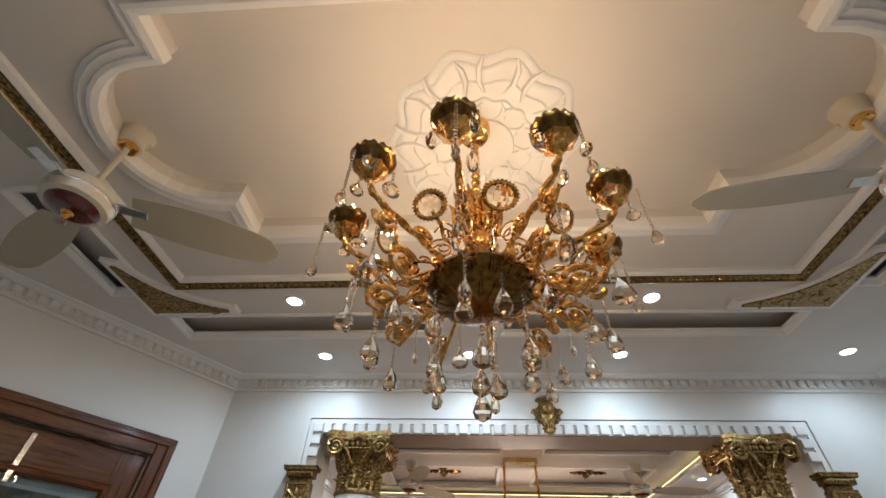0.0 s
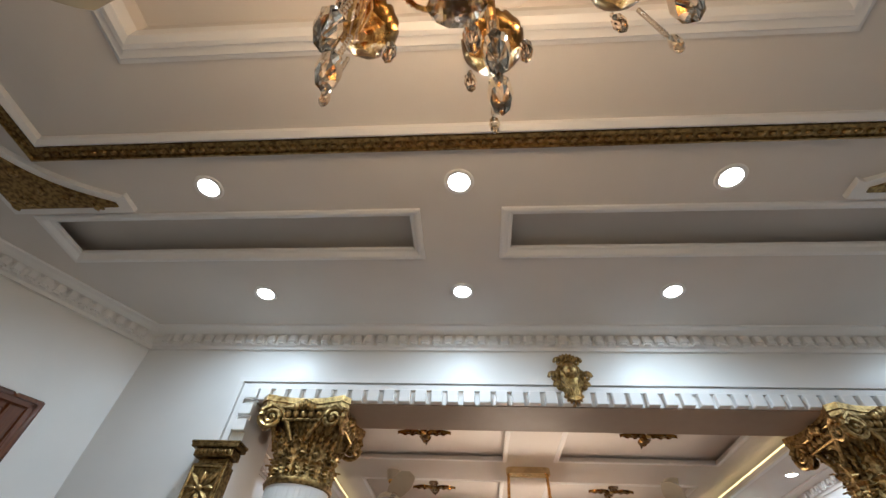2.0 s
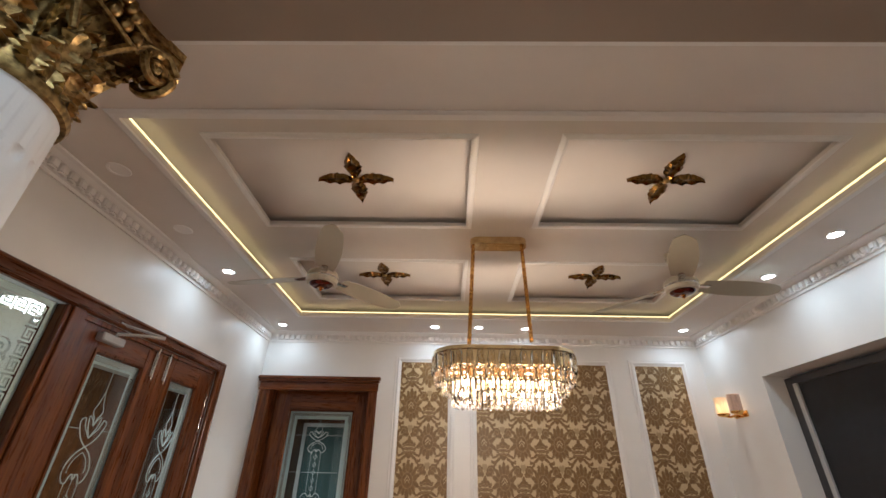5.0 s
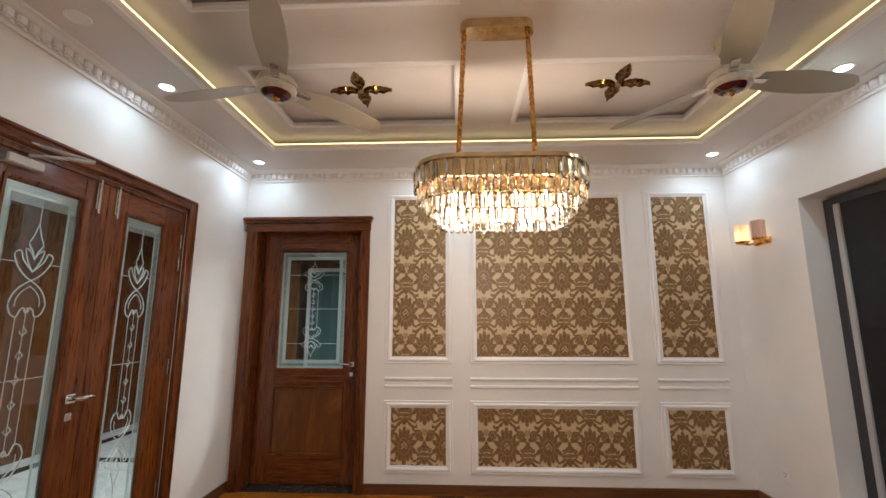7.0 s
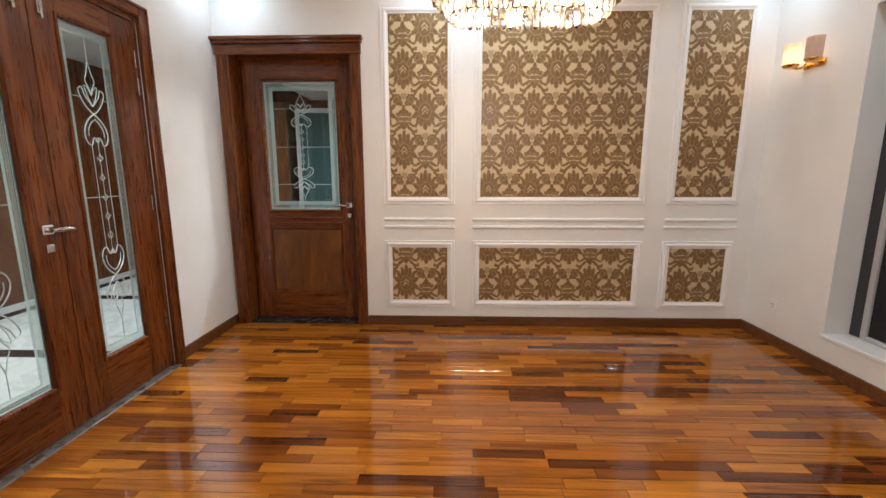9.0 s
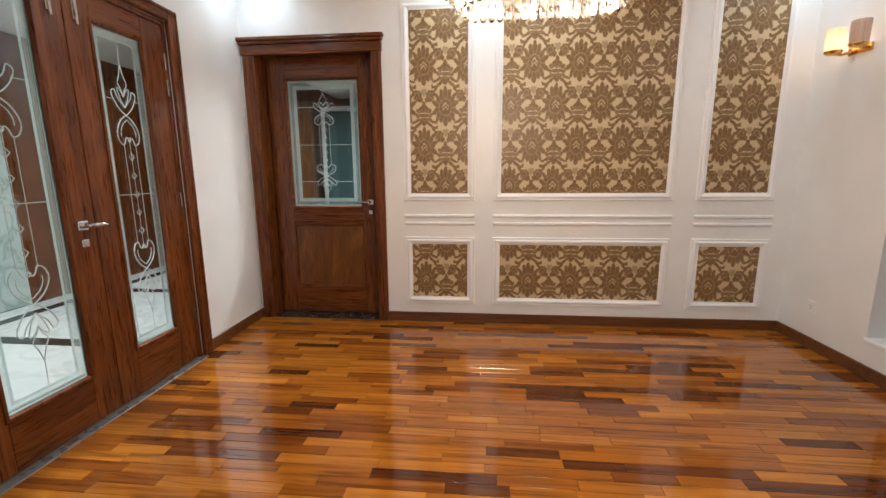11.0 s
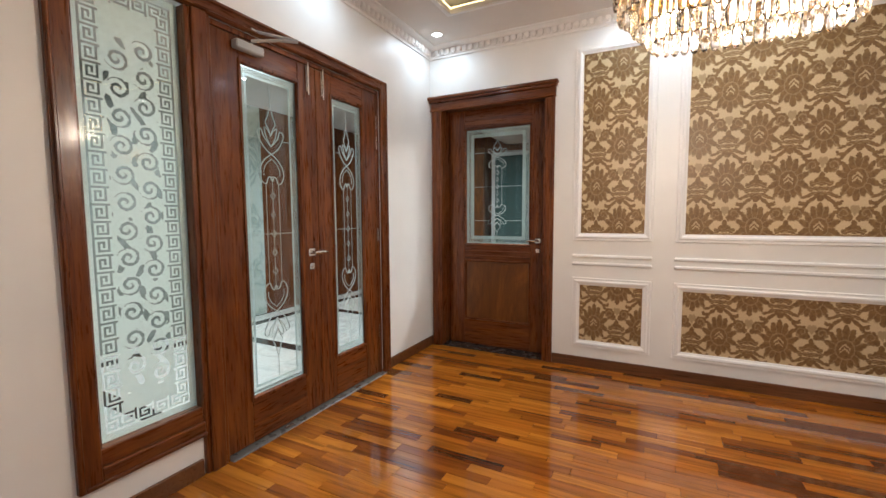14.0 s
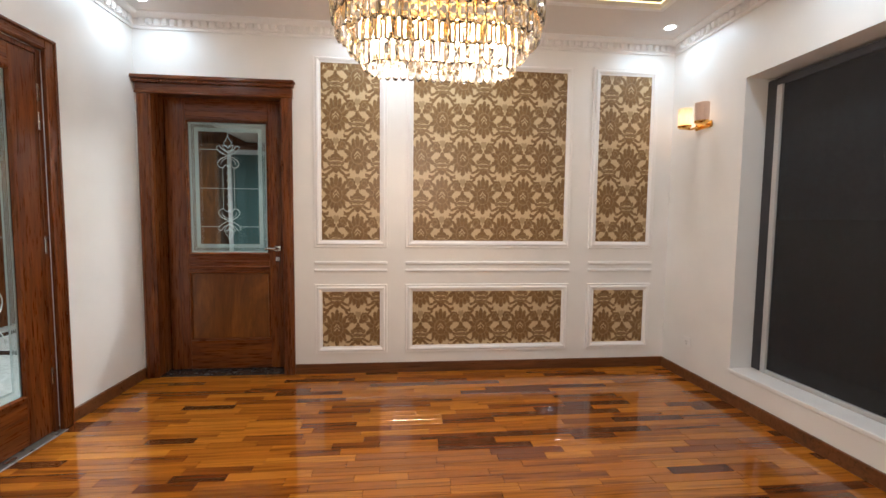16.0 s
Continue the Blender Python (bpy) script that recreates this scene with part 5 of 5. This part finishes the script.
def chain(bm, at, n, r=0.0042, step=0.0115):
    for i in range(n):
        ball(bm, (at[0], at[1], at[2] - step * (i + 0.5)), r, r, r * 1.15, 6, 4)
    return bm


arm0 = part("arm", arm_parts(), "gilt", gch, "twisted gilt arm", True)
scr0 = part("arm_scroll", scroll_parts(), "gilt", arm0, "", True)
cup0 = part("flower_cup", cup_parts(), "antique", arm0, "antique gilt flower cup", True)
bell0 = part("cup_bell", lathe(bmesh.new(), [(0.010, 0.135), (0.018, 0.14), (0.024, 0.15), (0.034, 0.16), (0.04, 0.167), (0.036, 0.172)], 24, (0.365, 0, 0), (1, 1), 8, 0.08), "gilt", arm0, "bright gilt bell under the cup", True)
candle0 = part("bulb", lathe(bmesh.new(), [(0.008, 0.195), (0.014, 0.212), (0.016, 0.232), (0.010, 0.258), (0.001, 0.277)], 12, (0.365, 0, 0)), "bulb_lit", arm0, "small lit bulb", True)
crystals0 = []
for (x, y, z, nn, r, h) in ((0.42, 0.012, 0.18, 12, 0.014, 0.05), (0.32, 0.03, 0.175, 3, 0.024, 0.055), (0.365, -0.052, 0.18, 1, 0.02, 0.045), (0.395, 0.045, 0.18, 2, 0.018, 0.045), (0.32, 0.0, 0.01, 7, 0.025, 0.07), (0.25, 0.0, -0.09, 5, 0.022, 0.062)):
    bm = chain(bmesh.new(), (x, y, z), nn)
    pear(bm, (x, y, z - 0.0115 * nn), r, h)
    crystals0.append(part("crystal", bm, "smoke_crystal", arm0, "smoky glass drop on a bead chain"))
    crystals0[-1].visible_shadow = False
A0 = -98
for kx in range(10):
    mm = pose(0, 0, 0, 0, 0, A0 + 36 * kx)
    if kx == 0:
        arm0.matrix_local = mm
        continue
    o = again(arm0, mm, gch)
    for sub in (scr0, cup0, bell0, candle0, *crystals0):
        w = again(sub, Matrix.Identity(4), o)
        w.visible_shadow = sub.visible_shadow
# leaning sprigs with oval crystal medallions
bm = bmesh.new()
tube(bm, [(0.10, 0, 0.032), (0.14, 0.006, 0.042), (0.18, -0.006, 0.04), (0.215, 0.004, 0.052), (0.245, 0, 0.066)], 0.0042, 6)
for x in (0.15, 0.2):
    tube(bm, [(x + p, 0, 0.05 + q * 0.7) for p, q in spiral(1.1, 0.018, 10)], 0.003, 5)
sprig0 = part("sprig", bm, "gilt", gch, "", True)


def on_rim(a, k=1.0):
    """A point of the tilted medallion's rim."""
    u, w = 0.036 * k * math.cos(a), 0.03 * k * math.sin(a)
    return (0.256 + 0.78 * w, u, 0.075 + 0.62 * w)


bm = bmesh.new()
for kx in range(28):
    a = 2 * math.pi * kx / 28
    tube(bm, [on_rim(a), on_rim(a, 1.22)], [0.005, 0.002], 5)
tube(bm, [on_rim(2 * math.pi * i / 22) for i in range(22)], 0.005, 6, True)
med0 = part("medallion_frame", bm, "gilt", sprig0, "", True)
gem = transform(ball(bmesh.new(), (0, 0, 0), 0.008, 0.033, 0.027, 12, 8), Matrix.Translation((0.255, 0, 0.075)) @ Matrix.Rotation(radians(51), 4, "Y"))
gem0 = part("medallion", gem, "smoke_crystal", sprig0)
gem0.visible_shadow = False
for kx in range(10):
    mm = pose(0, 0, 0, 0, 0, A0 + 18 + 36 * kx)
    if kx == 0:
        sprig0.matrix_local = mm
        continue
    o = again(sprig0, mm, gch)
    again(med0, Matrix.Identity(4), o)
    again(gem0, Matrix.Identity(4), o).visible_shadow = False
# drops under and round the bowl
for kx, (r, a, z, nn, rr, h) in enumerate(((0.12, 20, -0.03, 8, 0.021, 0.062), (0.11, 70, -0.04, 11, 0.02, 0.055), (0.13, 115, -0.02, 6, 0.019, 0.05), (0.11, 160, -0.04, 12, 0.021, 0.06), (0.12, 205, -0.03, 6, 0.018, 0.05),
                                           (0.115, 250, -0.03, 5, 0.02, 0.06), (0.13, 290, -0.02, 5, 0.02, 0.06), (0.11, 335, -0.04, 10, 0.021, 0.06), (0.0, 0, -0.09, 3, 0.024, 0.07), (0.17, 45, 0.0, 12, 0.02, 0.06), (0.17, 135, 0.0, 9, 0.02, 0.055), (0.2, 90, -0.02, 13, 0.022, 0.065), (0.05, 95, -0.085, 8, 0.02, 0.06))):
    p = (r * math.cos(radians(a)), r * math.sin(radians(a)), z)
    bm = chain(bmesh.new(), p, nn)
    pear(bm, (p[0], p[1], z - 0.0115 * nn), rr * 1.12, h * 1.2, 10)
    o = part("crystal_drop", bm, "smoke_crystal", gch, "smoky glass drop on a bead chain")
    o.visible_shadow = False

# ---- oval crystal chandelier in the dining room ----
och = thing("crystal_chandelier", "oval tiered crystal chandelier hung from a gold plate, lit", "chandelier", (CH2.x, CH2.y, 2.23))


def stadium(a, b, n):
    """Points and outward angles spaced evenly round a rounded oblong."""
    st, per = a - b, 4 * (a - b) + 2 * math.pi * b
    out = []
    for i in range(n):
        d = per * i / n
        if d < 2 * st:
            out.append((st - d, b, 90))
        elif d < 2 * st + math.pi * b:
            w = (d - 2 * st) / b + math.pi / 2
            out.append((-st + b * math.cos(w), b * math.sin(w), math.degrees(w)))
        elif d < 4 * st + math.pi * b:
            out.append((-st + (d - 2 * st - math.pi * b), -b, 270))
        else:
            w = (d - 4 * st - math.pi * b) / b - math.pi / 2
            out.append((st + b * math.cos(w), b * math.sin(w), math.degrees(w)))
    return out


plate = part("ceiling_plate", prism(bmesh.new(), [(x, y) for x, y, _ in stadium(0.185, 0.055, 40)], 0.645, 0.694), "champagne", och, "polished gold ceiling plate")
for x0, x1, zl in ((-0.165, -0.2, -0.062), (0.155, 0.17, 0.012)):
    pts = [(x0 + (x1 - x0) * u, 0, 0.645 + (zl - 0.645) * u) for u in (0, 0.25, 0.5, 0.75, 1)]
    bm = tube(bmesh.new(), pts, 0.012, 8)
    for i in range(22):
        u = (i + 0.5) / 22
        ball(bm, (x0 + (x1 - x0) * u, 0, 0.645 + (zl - 0.645) * u), 0.0145, 0.0145, 0.012, 7, 4)
    part("cable_sleeve", bm, "gilt", och, "gold fabric cable sleeve", True)
part("wire", tube(bmesh.new(), [(0.17, 0, -0.07), (0.17, 0, 0.02)], 0.002, 6), "chrome", och)
oval = [(x, y) for x, y, _ in stadium(0.405, 0.2, 64)]
bm = swept(bmesh.new(), oval, [(0.014, -0.165), (0.018, -0.165), (0.018, -0.082), (0.004, -0.078), (0.004, -0.066), (0.0, -0.066), (0.0, -0.084), (0.014, -0.088)], True)
part("band", bm, "champagne", och, "polished gold oval band", True)
part("frame", boxes((-0.4, -0.008, -0.096, 0.4, 0.008, -0.083), (-0.208, -0.196, -0.096, -0.192, 0.196, -0.083), (0.192, -0.196, -0.096, 0.208, 0.196, -0.083)), "champagne", och)


# plate added over the bulbs, sized to hold their light off the ceiling
part("top_plate", prism(bmesh.new(), [(x, y) for x, y, _ in stadium(0.25, 0.075, 40)], -0.082, -0.076), "champagne", och, "gold inner plate added to block upward light")


def drop(h, w, d):
    """A long facetted crystal with a pointed foot."""
    bm = bmesh.new()
    lathe(bm, [(0.001, 0), (w * 0.6, -h * 0.05), (w * 0.88, -h * 0.25), (w, -h * 0.6), (w * 0.9, -h * 0.82), (w * 0.55, -h * 0.95), (0.001, -h)], 8, (0, 0, 0), (d / w, 1))
    return bm


for a, b, z, n_, h, w, mat in ((0.405, 0.2, -0.086, 36, 0.105, 0.02, "crystal_amber"), (0.385, 0.185, -0.165, 60, 0.088, 0.016, "crystal"), (0.34, 0.148, -0.222, 52, 0.085, 0.0155, "crystal_amber"), (0.29, 0.108, -0.278, 44, 0.085, 0.0155, "crystal")):
    tier = part("tier_ring", swept(bmesh.new(), [(x, y) for x, y, _ in stadium(a - 0.004, b - 0.004, 48)], [(0, z), (0.003, z), (0.003, z + 0.006), (0, z + 0.006)], True), "champagne", och, "gold ring of hanging crystals")
    first = None
    for x, y, an in stadium(a, b, n_):
        mm = pose(x, y, z, 0, random.uniform(-3, 3), an)
        if first is None:
            first = part("crystal", drop(h, w, 0.012), mat, tier)
            first.matrix_local = mm
            first.visible_shadow = False
        else:
            again(first, mm, tier).visible_shadow = False
for dx in (-0.22, -0.07, 0.07, 0.22):
    bm = ball(bmesh.new(), (dx, 0.0, -0.215), 0.028, 0.028, 0.04, 12, 8)
    b_ = part("bulb", bm, "bulb", och, "lit warm bulb", True)
    b_.visible_shadow = False
    part("bulb_holder", tube(bmesh.new(), [(dx, 0, -0.185), (dx, 0, -0.083)], 0.012, 8), "champagne", och)

# ---- wall lamp and socket ----
sc = thing("wall_lamp", "gold wall lamp with two ribbed glass shades, one lit", "wall lamp", (XR, -0.40, 2.06))
part("backplate", boxes((-0.014, -0.09, -0.025, 0, 0.09, 0.025), bevel=0.005), "gold_bright", sc, "polished gold plate")
part("bracket", tube(bmesh.new(), [(-0.01, -0.06, 0), (-0.05, -0.07, -0.012), (-0.085, -0.09, -0.004)], 0.009, 8), "gold_bright", sc, "", True)
part("bracket", tube(bmesh.new(), [(-0.01, 0.06, 0), (-0.06, 0.08, -0.012), (-0.095, 0.09, -0.004)], 0.009, 8), "gold_bright", sc, "", True)
k = Nodes("ribbed_glass")
dif, tra, mx = k.n("ShaderNodeBsdfGlossy"), k.n("ShaderNodeBsdfTranslucent"), k.n("ShaderNodeMixShader")
dif.inputs["Roughness"].default_value = 0.25
tra.inputs["Color"].default_value = (0.95, 0.80, 0.62, 1)
mx.inputs[0].default_value = 0.94
k.t.links.new(dif.outputs[0], mx.inputs[1])
k.t.links.new(tra.outputs[0], mx.inputs[2])
k.t.links.new(mx.outputs[0], k.t.nodes["Material Output"].inputs[0])
M["ribbed"] = k.m
M["pink_glass"] = frosted("rose_glass", (0.62, 0.46, 0.38), 0.35)
for (x, y, mat, lit) in ((-0.09, -0.085, "pink_glass", False), (-0.10, 0.095, "ribbed", True)):
    part("cup", lathe(bmesh.new(), [(0.012, -0.012), (0.04, -0.004), (0.05, 0.008), (0.05, 0.016)], 20, (x, y, 0)), "gold_bright", sc, "", True)
    bm = bmesh.new()
    seg = 48
    rings = [[bm.verts.new((x + (r * (1 + 0.03 * math.cos(16 * 2 * math.pi * i / seg))) * math.cos(2 * math.pi * i / seg), y + (r * (1 + 0.03 * math.cos(16 * 2 * math.pi * i / seg))) * math.sin(2 * math.pi * i / seg), z)) for i in range(seg)] for r, z in ((0.047, 0.012), (0.049, 0.15))]
    for p, q in zip(rings, rings[1:]):
        for i in range(seg):
            bm.faces.new((p[i], p[(i + 1) % seg], q[(i + 1) % seg], q[i]))
    sh = part("shade", bm, mat, sc, "ribbed glass shade", True)
    sh.visible_shadow = False
    if lit:
        b_ = part("bulb", ball(bmesh.new(), (x, y, 0.06), 0.02, 0.02, 0.03, 10, 8), "wall_bulb", sc, "lit bulb", True)
        b_.visible_shadow = False

so = thing("wall_socket", "white plastic wall socket", "socket", (XR, -0.333, 0.31))
part("plate", boxes((-0.008, -0.04, -0.045, 0, 0.04, 0.045), bevel=0.003), "plaster", so)
part("insert", boxes((-0.011, -0.025, -0.03, -0.008, 0.025, 0.03), bevel=0.001), "plaster", so)
bm = boxes((-0.012, -0.012, 0.006, -0.0105, -0.007, 0.014), (-0.012, 0.007, 0.006, -0.0105, 0.012, 0.014), (-0.012, -0.004, -0.016, -0.0105, 0.004, -0.008))
part("slot", bm, "black", so)

# ---- rooms seen through the glass ----
def marble(name, base, vein, rough):
    k = Nodes(name)
    f = k.noise(2.2, 8, None, 0.6, 1.6)
    k.set(Base_Color=k.ramp(f, [(0.4, base), (0.48, vein), (0.52, base), (0.8, tuple(c * 0.93 for c in base))]), Roughness=rough)
    return k.m


M["marble"] = marble("white_marble", (0.78, 0.79, 0.77), (0.6, 0.62, 0.6), 0.12)
M["green_marble"] = marble("pale_wall_marble", (0.52, 0.60, 0.57), (0.34, 0.42, 0.40), 0.2)
M["granite"] = marble("black_granite", (0.03, 0.03, 0.032), (0.07, 0.07, 0.07), 0.12)
M["teal"] = paint("teal_glass", (0.042, 0.085, 0.085), 0.12, 0.02)
M["night_wall"] = paint("garden_wall", (0.16, 0.15, 0.14), 0.8, 0.3)
M["night_ground"] = paint("garden_paving", (0.10, 0.10, 0.10), 0.8, 0.3)
structure(part("hall_floor", boxes((-2.6, -4.2, -0.06, -W, 3.0, -0.006)), "marble"), "white marble hall floor with black bands", "floor")
bm = bmesh.new()
for b in ((-0.62, -4.2, -0.50, 3.0), (-2.35, -4.2, -2.23, 3.0)):
    box(bm, b[0], b[1], -0.006, b[2], b[3], -0.002)
for y in (-2.2, -0.75, 0.7):
    box(bm, -2.23, y, -0.006, -0.62, y + 0.12, -0.002)
structure(part("hall_band", bm, "granite"), "black granite bands in the hall floor", "floor")
# pale wall marble at half strength: the hall's dimness is put into the colour
M["hall_stone"] = marble("dark_hall_stone", (0.26, 0.30, 0.285), (0.17, 0.20, 0.19), 0.25)
structure(part("hall_panel", boxes((-2.75, -4.2, 0, -2.6, -0.55, 3.0)), "hall_stone"), "marble hall wall, darkened as shade behind the side light", "wall")
structure(part("hall_wall", boxes((-2.75, -0.55, 0, -2.6, 0.2, 3.0), (-2.6, -4.35, 0, -0.4, -4.2, 3.0)), "green_marble"), "pale marble hall wall", "wall")
structure(part("hall_wall_end", boxes((-2.75, 0.2, 0, -2.6, 3.0, 3.0), (-2.6, 3.0, 0, 3.3, 3.15, 3.0)), "wood"), "dark wood-clad hall wall", "wall")
structure(part("hall_ceiling", boxes((-2.6, -4.2, 2.66, -W, 3.0, 2.95), (-W, W, 2.42, 3.3, 3.0, 2.95)), "ceiling"), "white hall ceiling", "ceiling")
structure(part("back_floor", boxes((-W, W, -0.06, 3.3, 3.0, -0.01)), "granite"), "dark floor of the back room", "floor")
structure(part("back_wall", boxes((3.3, W, 0, 3.45, 3.15, 2.8)), "wall"), "plain wall of the back room", "wall")
cab = thing("wardrobe", "tall brown wooden wardrobe in the back room", "wardrobe", (-0.78, 2.4, -0.006))
part("body", boxes((-0.45, 0.0, 0, 0.4, 0.55, 2.3), bevel=0.004), "veneer", cab)
part("door", boxes((-0.44, -0.02, 0.05, -0.03, -0.001, 2.25), (-0.01, -0.02, 0.05, 0.39, -0.001, 2.25), bevel=0.004), "veneer", cab)
scr = thing("glass_screen", "tall teal glass screen door in the back room", "screen", (0.02, 2.3, -0.01))
part("frame", boxes((-0.25, 0, 0, -0.2, 0.05, 2.2), (0.35, 0, 0, 0.4, 0.05, 2.2), (-0.2, 0, 2.15, 0.35, 0.05, 2.2), bevel=0.003), "grey_metal", scr)
part("pane", boxes((-0.2, 0.02, 0, 0.35, 0.03, 2.15)), "teal", scr)
lamp("hall_light", "AREA", (-1.4, -1.2, 2.64), 34, (0.86, 0.95, 1.0), 0.5)
lamp("hall_light", "AREA", (-1.4, 1.4, 2.64), 10, (0.86, 0.95, 1.0), 0.4)
lamp("back_light", "AREA", (1.2, 1.2, 2.40), 34, (0.86, 0.95, 1.0), 0.3)
structure(part("ground", boxes((XR + W, -60, -0.5, 60, 60, -0.3)), "night_ground"), "dark paved ground outside at night", "ground")
structure(part("garden_wall", boxes((XR + 2.2, -9, -0.3, XR + 2.4, 6, 1.35)), "night_wall"), "low boundary wall outside at night", "wall")

# ---- parquet strips of the dining room floor ----
k = Nodes("parquet")
v = k.place((1.0, 22, 22))
info = k.n("ShaderNodeObjectInfo")
geo = k.n("ShaderNodeNewGeometry")
rnd = k.op("FRACT", k.op("ADD", k.op("MULTIPLY", info.outputs["Random"], 7.31), geo.outputs["Random Per Island"]))
cmb = k.n("ShaderNodeCombineXYZ")
for i in range(3):
    k.put(cmb.inputs[i], k.op("MULTIPLY", rnd, 41.0 + 13 * i))
sh = k.n("ShaderNodeVectorMath", operation="ADD")
k.t.links.new(v, sh.inputs[0])
k.t.links.new(cmb.outputs[0], sh.inputs[1])
grain = k.noise(1.4, 7, sh.outputs[0], 0.6, 0.9)
tone = k.ramp(rnd, [(0.0, (0.09, 0.022, 0.005)), (0.13, (0.15, 0.039, 0.007)), (0.24, (0.22, 0.062, 0.008)), (0.4, (0.30, 0.092, 0.010)), (0.65, (0.36, 0.116, 0.012)), (1.0, (0.46, 0.168, 0.019))])
col = k.mix(0.75, tone, k.ramp(grain, [(0.32, (0.3, 0.24, 0.2)), (0.5, (0.95, 0.93, 0.9)), (0.7, (1.3, 1.28, 1.15))]), "MULTIPLY")
k.set(Base_Color=col, Roughness=k.ramp(k.noise(7, 4), [(0.3, (0.06,) * 3), (0.7, (0.13,) * 3)]), Coat_Weight=0.28, Coat_Roughness=0.05)
k.bump(grain, 0.06, 0.002)
M["parquet"] = k.m
rng = random.Random(7)
fl = bpy.data.objects["floor"]
PW = 0.063


def strip_mesh(length):
    bm = boxes((0, 0.0006, -0.014, length - 0.001, PW - 0.0006, 0.0), bevel=0.0012)
    me = bpy.data.meshes.new("plank")
    bmesh.ops.recalc_face_normals(bm, faces=bm.faces)
    bm.to_mesh(me)
    bm.free()
    me.materials.append(M["parquet"])
    return me


LENGTHS = [0.27, 0.34, 0.42, 0.48, 0.55]
meshes = {L: strip_mesh(L) for L in LENGTHS}
far_verts, far_faces = [], []
single = 0
y = -PW
while y > -4.0:
    x = -0.045 - rng.random() * 0.3
    while x < XR:
        L = rng.choice(LENGTHS)
        x0, x1 = max(x, -0.045), min(x + L, XR)
        whole = x0 == x and x1 == x + L
        if whole and single < 300 and -3.05 < y < -0.7 and 0.2 < x < 4.2:
            ob = bpy.data.objects.new("plank", meshes[L])
            scene.collection.objects.link(ob)
            ob.parent = fl
            ob.matrix_local = Matrix.Translation((x, y, rng.uniform(-0.0003, 0.0003)))
            single += 1
        elif x1 - x0 > 0.02:
            b0 = len(far_verts)
            far_verts += [(xx, yy, zz) for zz in (-0.014, 0.0) for xx, yy in ((x0 + 0.0006, y + 0.0006), (x1 - 0.0006, y + 0.0006), (x1 - 0.0006, y + PW - 0.0006), (x0 + 0.0006, y + PW - 0.0006))]
            far_faces += [tuple(b0 + q for q in f) for f in ((3, 2, 1, 0), (4, 5, 6, 7), (0, 1, 5, 4), (1, 2, 6, 5), (2, 3, 7, 6), (3, 0, 4, 7))]
        x += L
    y -= PW
me = bpy.data.meshes.new("plank_rest")
me.from_pydata(far_verts, [], far_faces)
me.materials.append(M["parquet"])
ob = new("plank_rest", me)
ob.parent = fl
tagged(ob, kind="stuff")
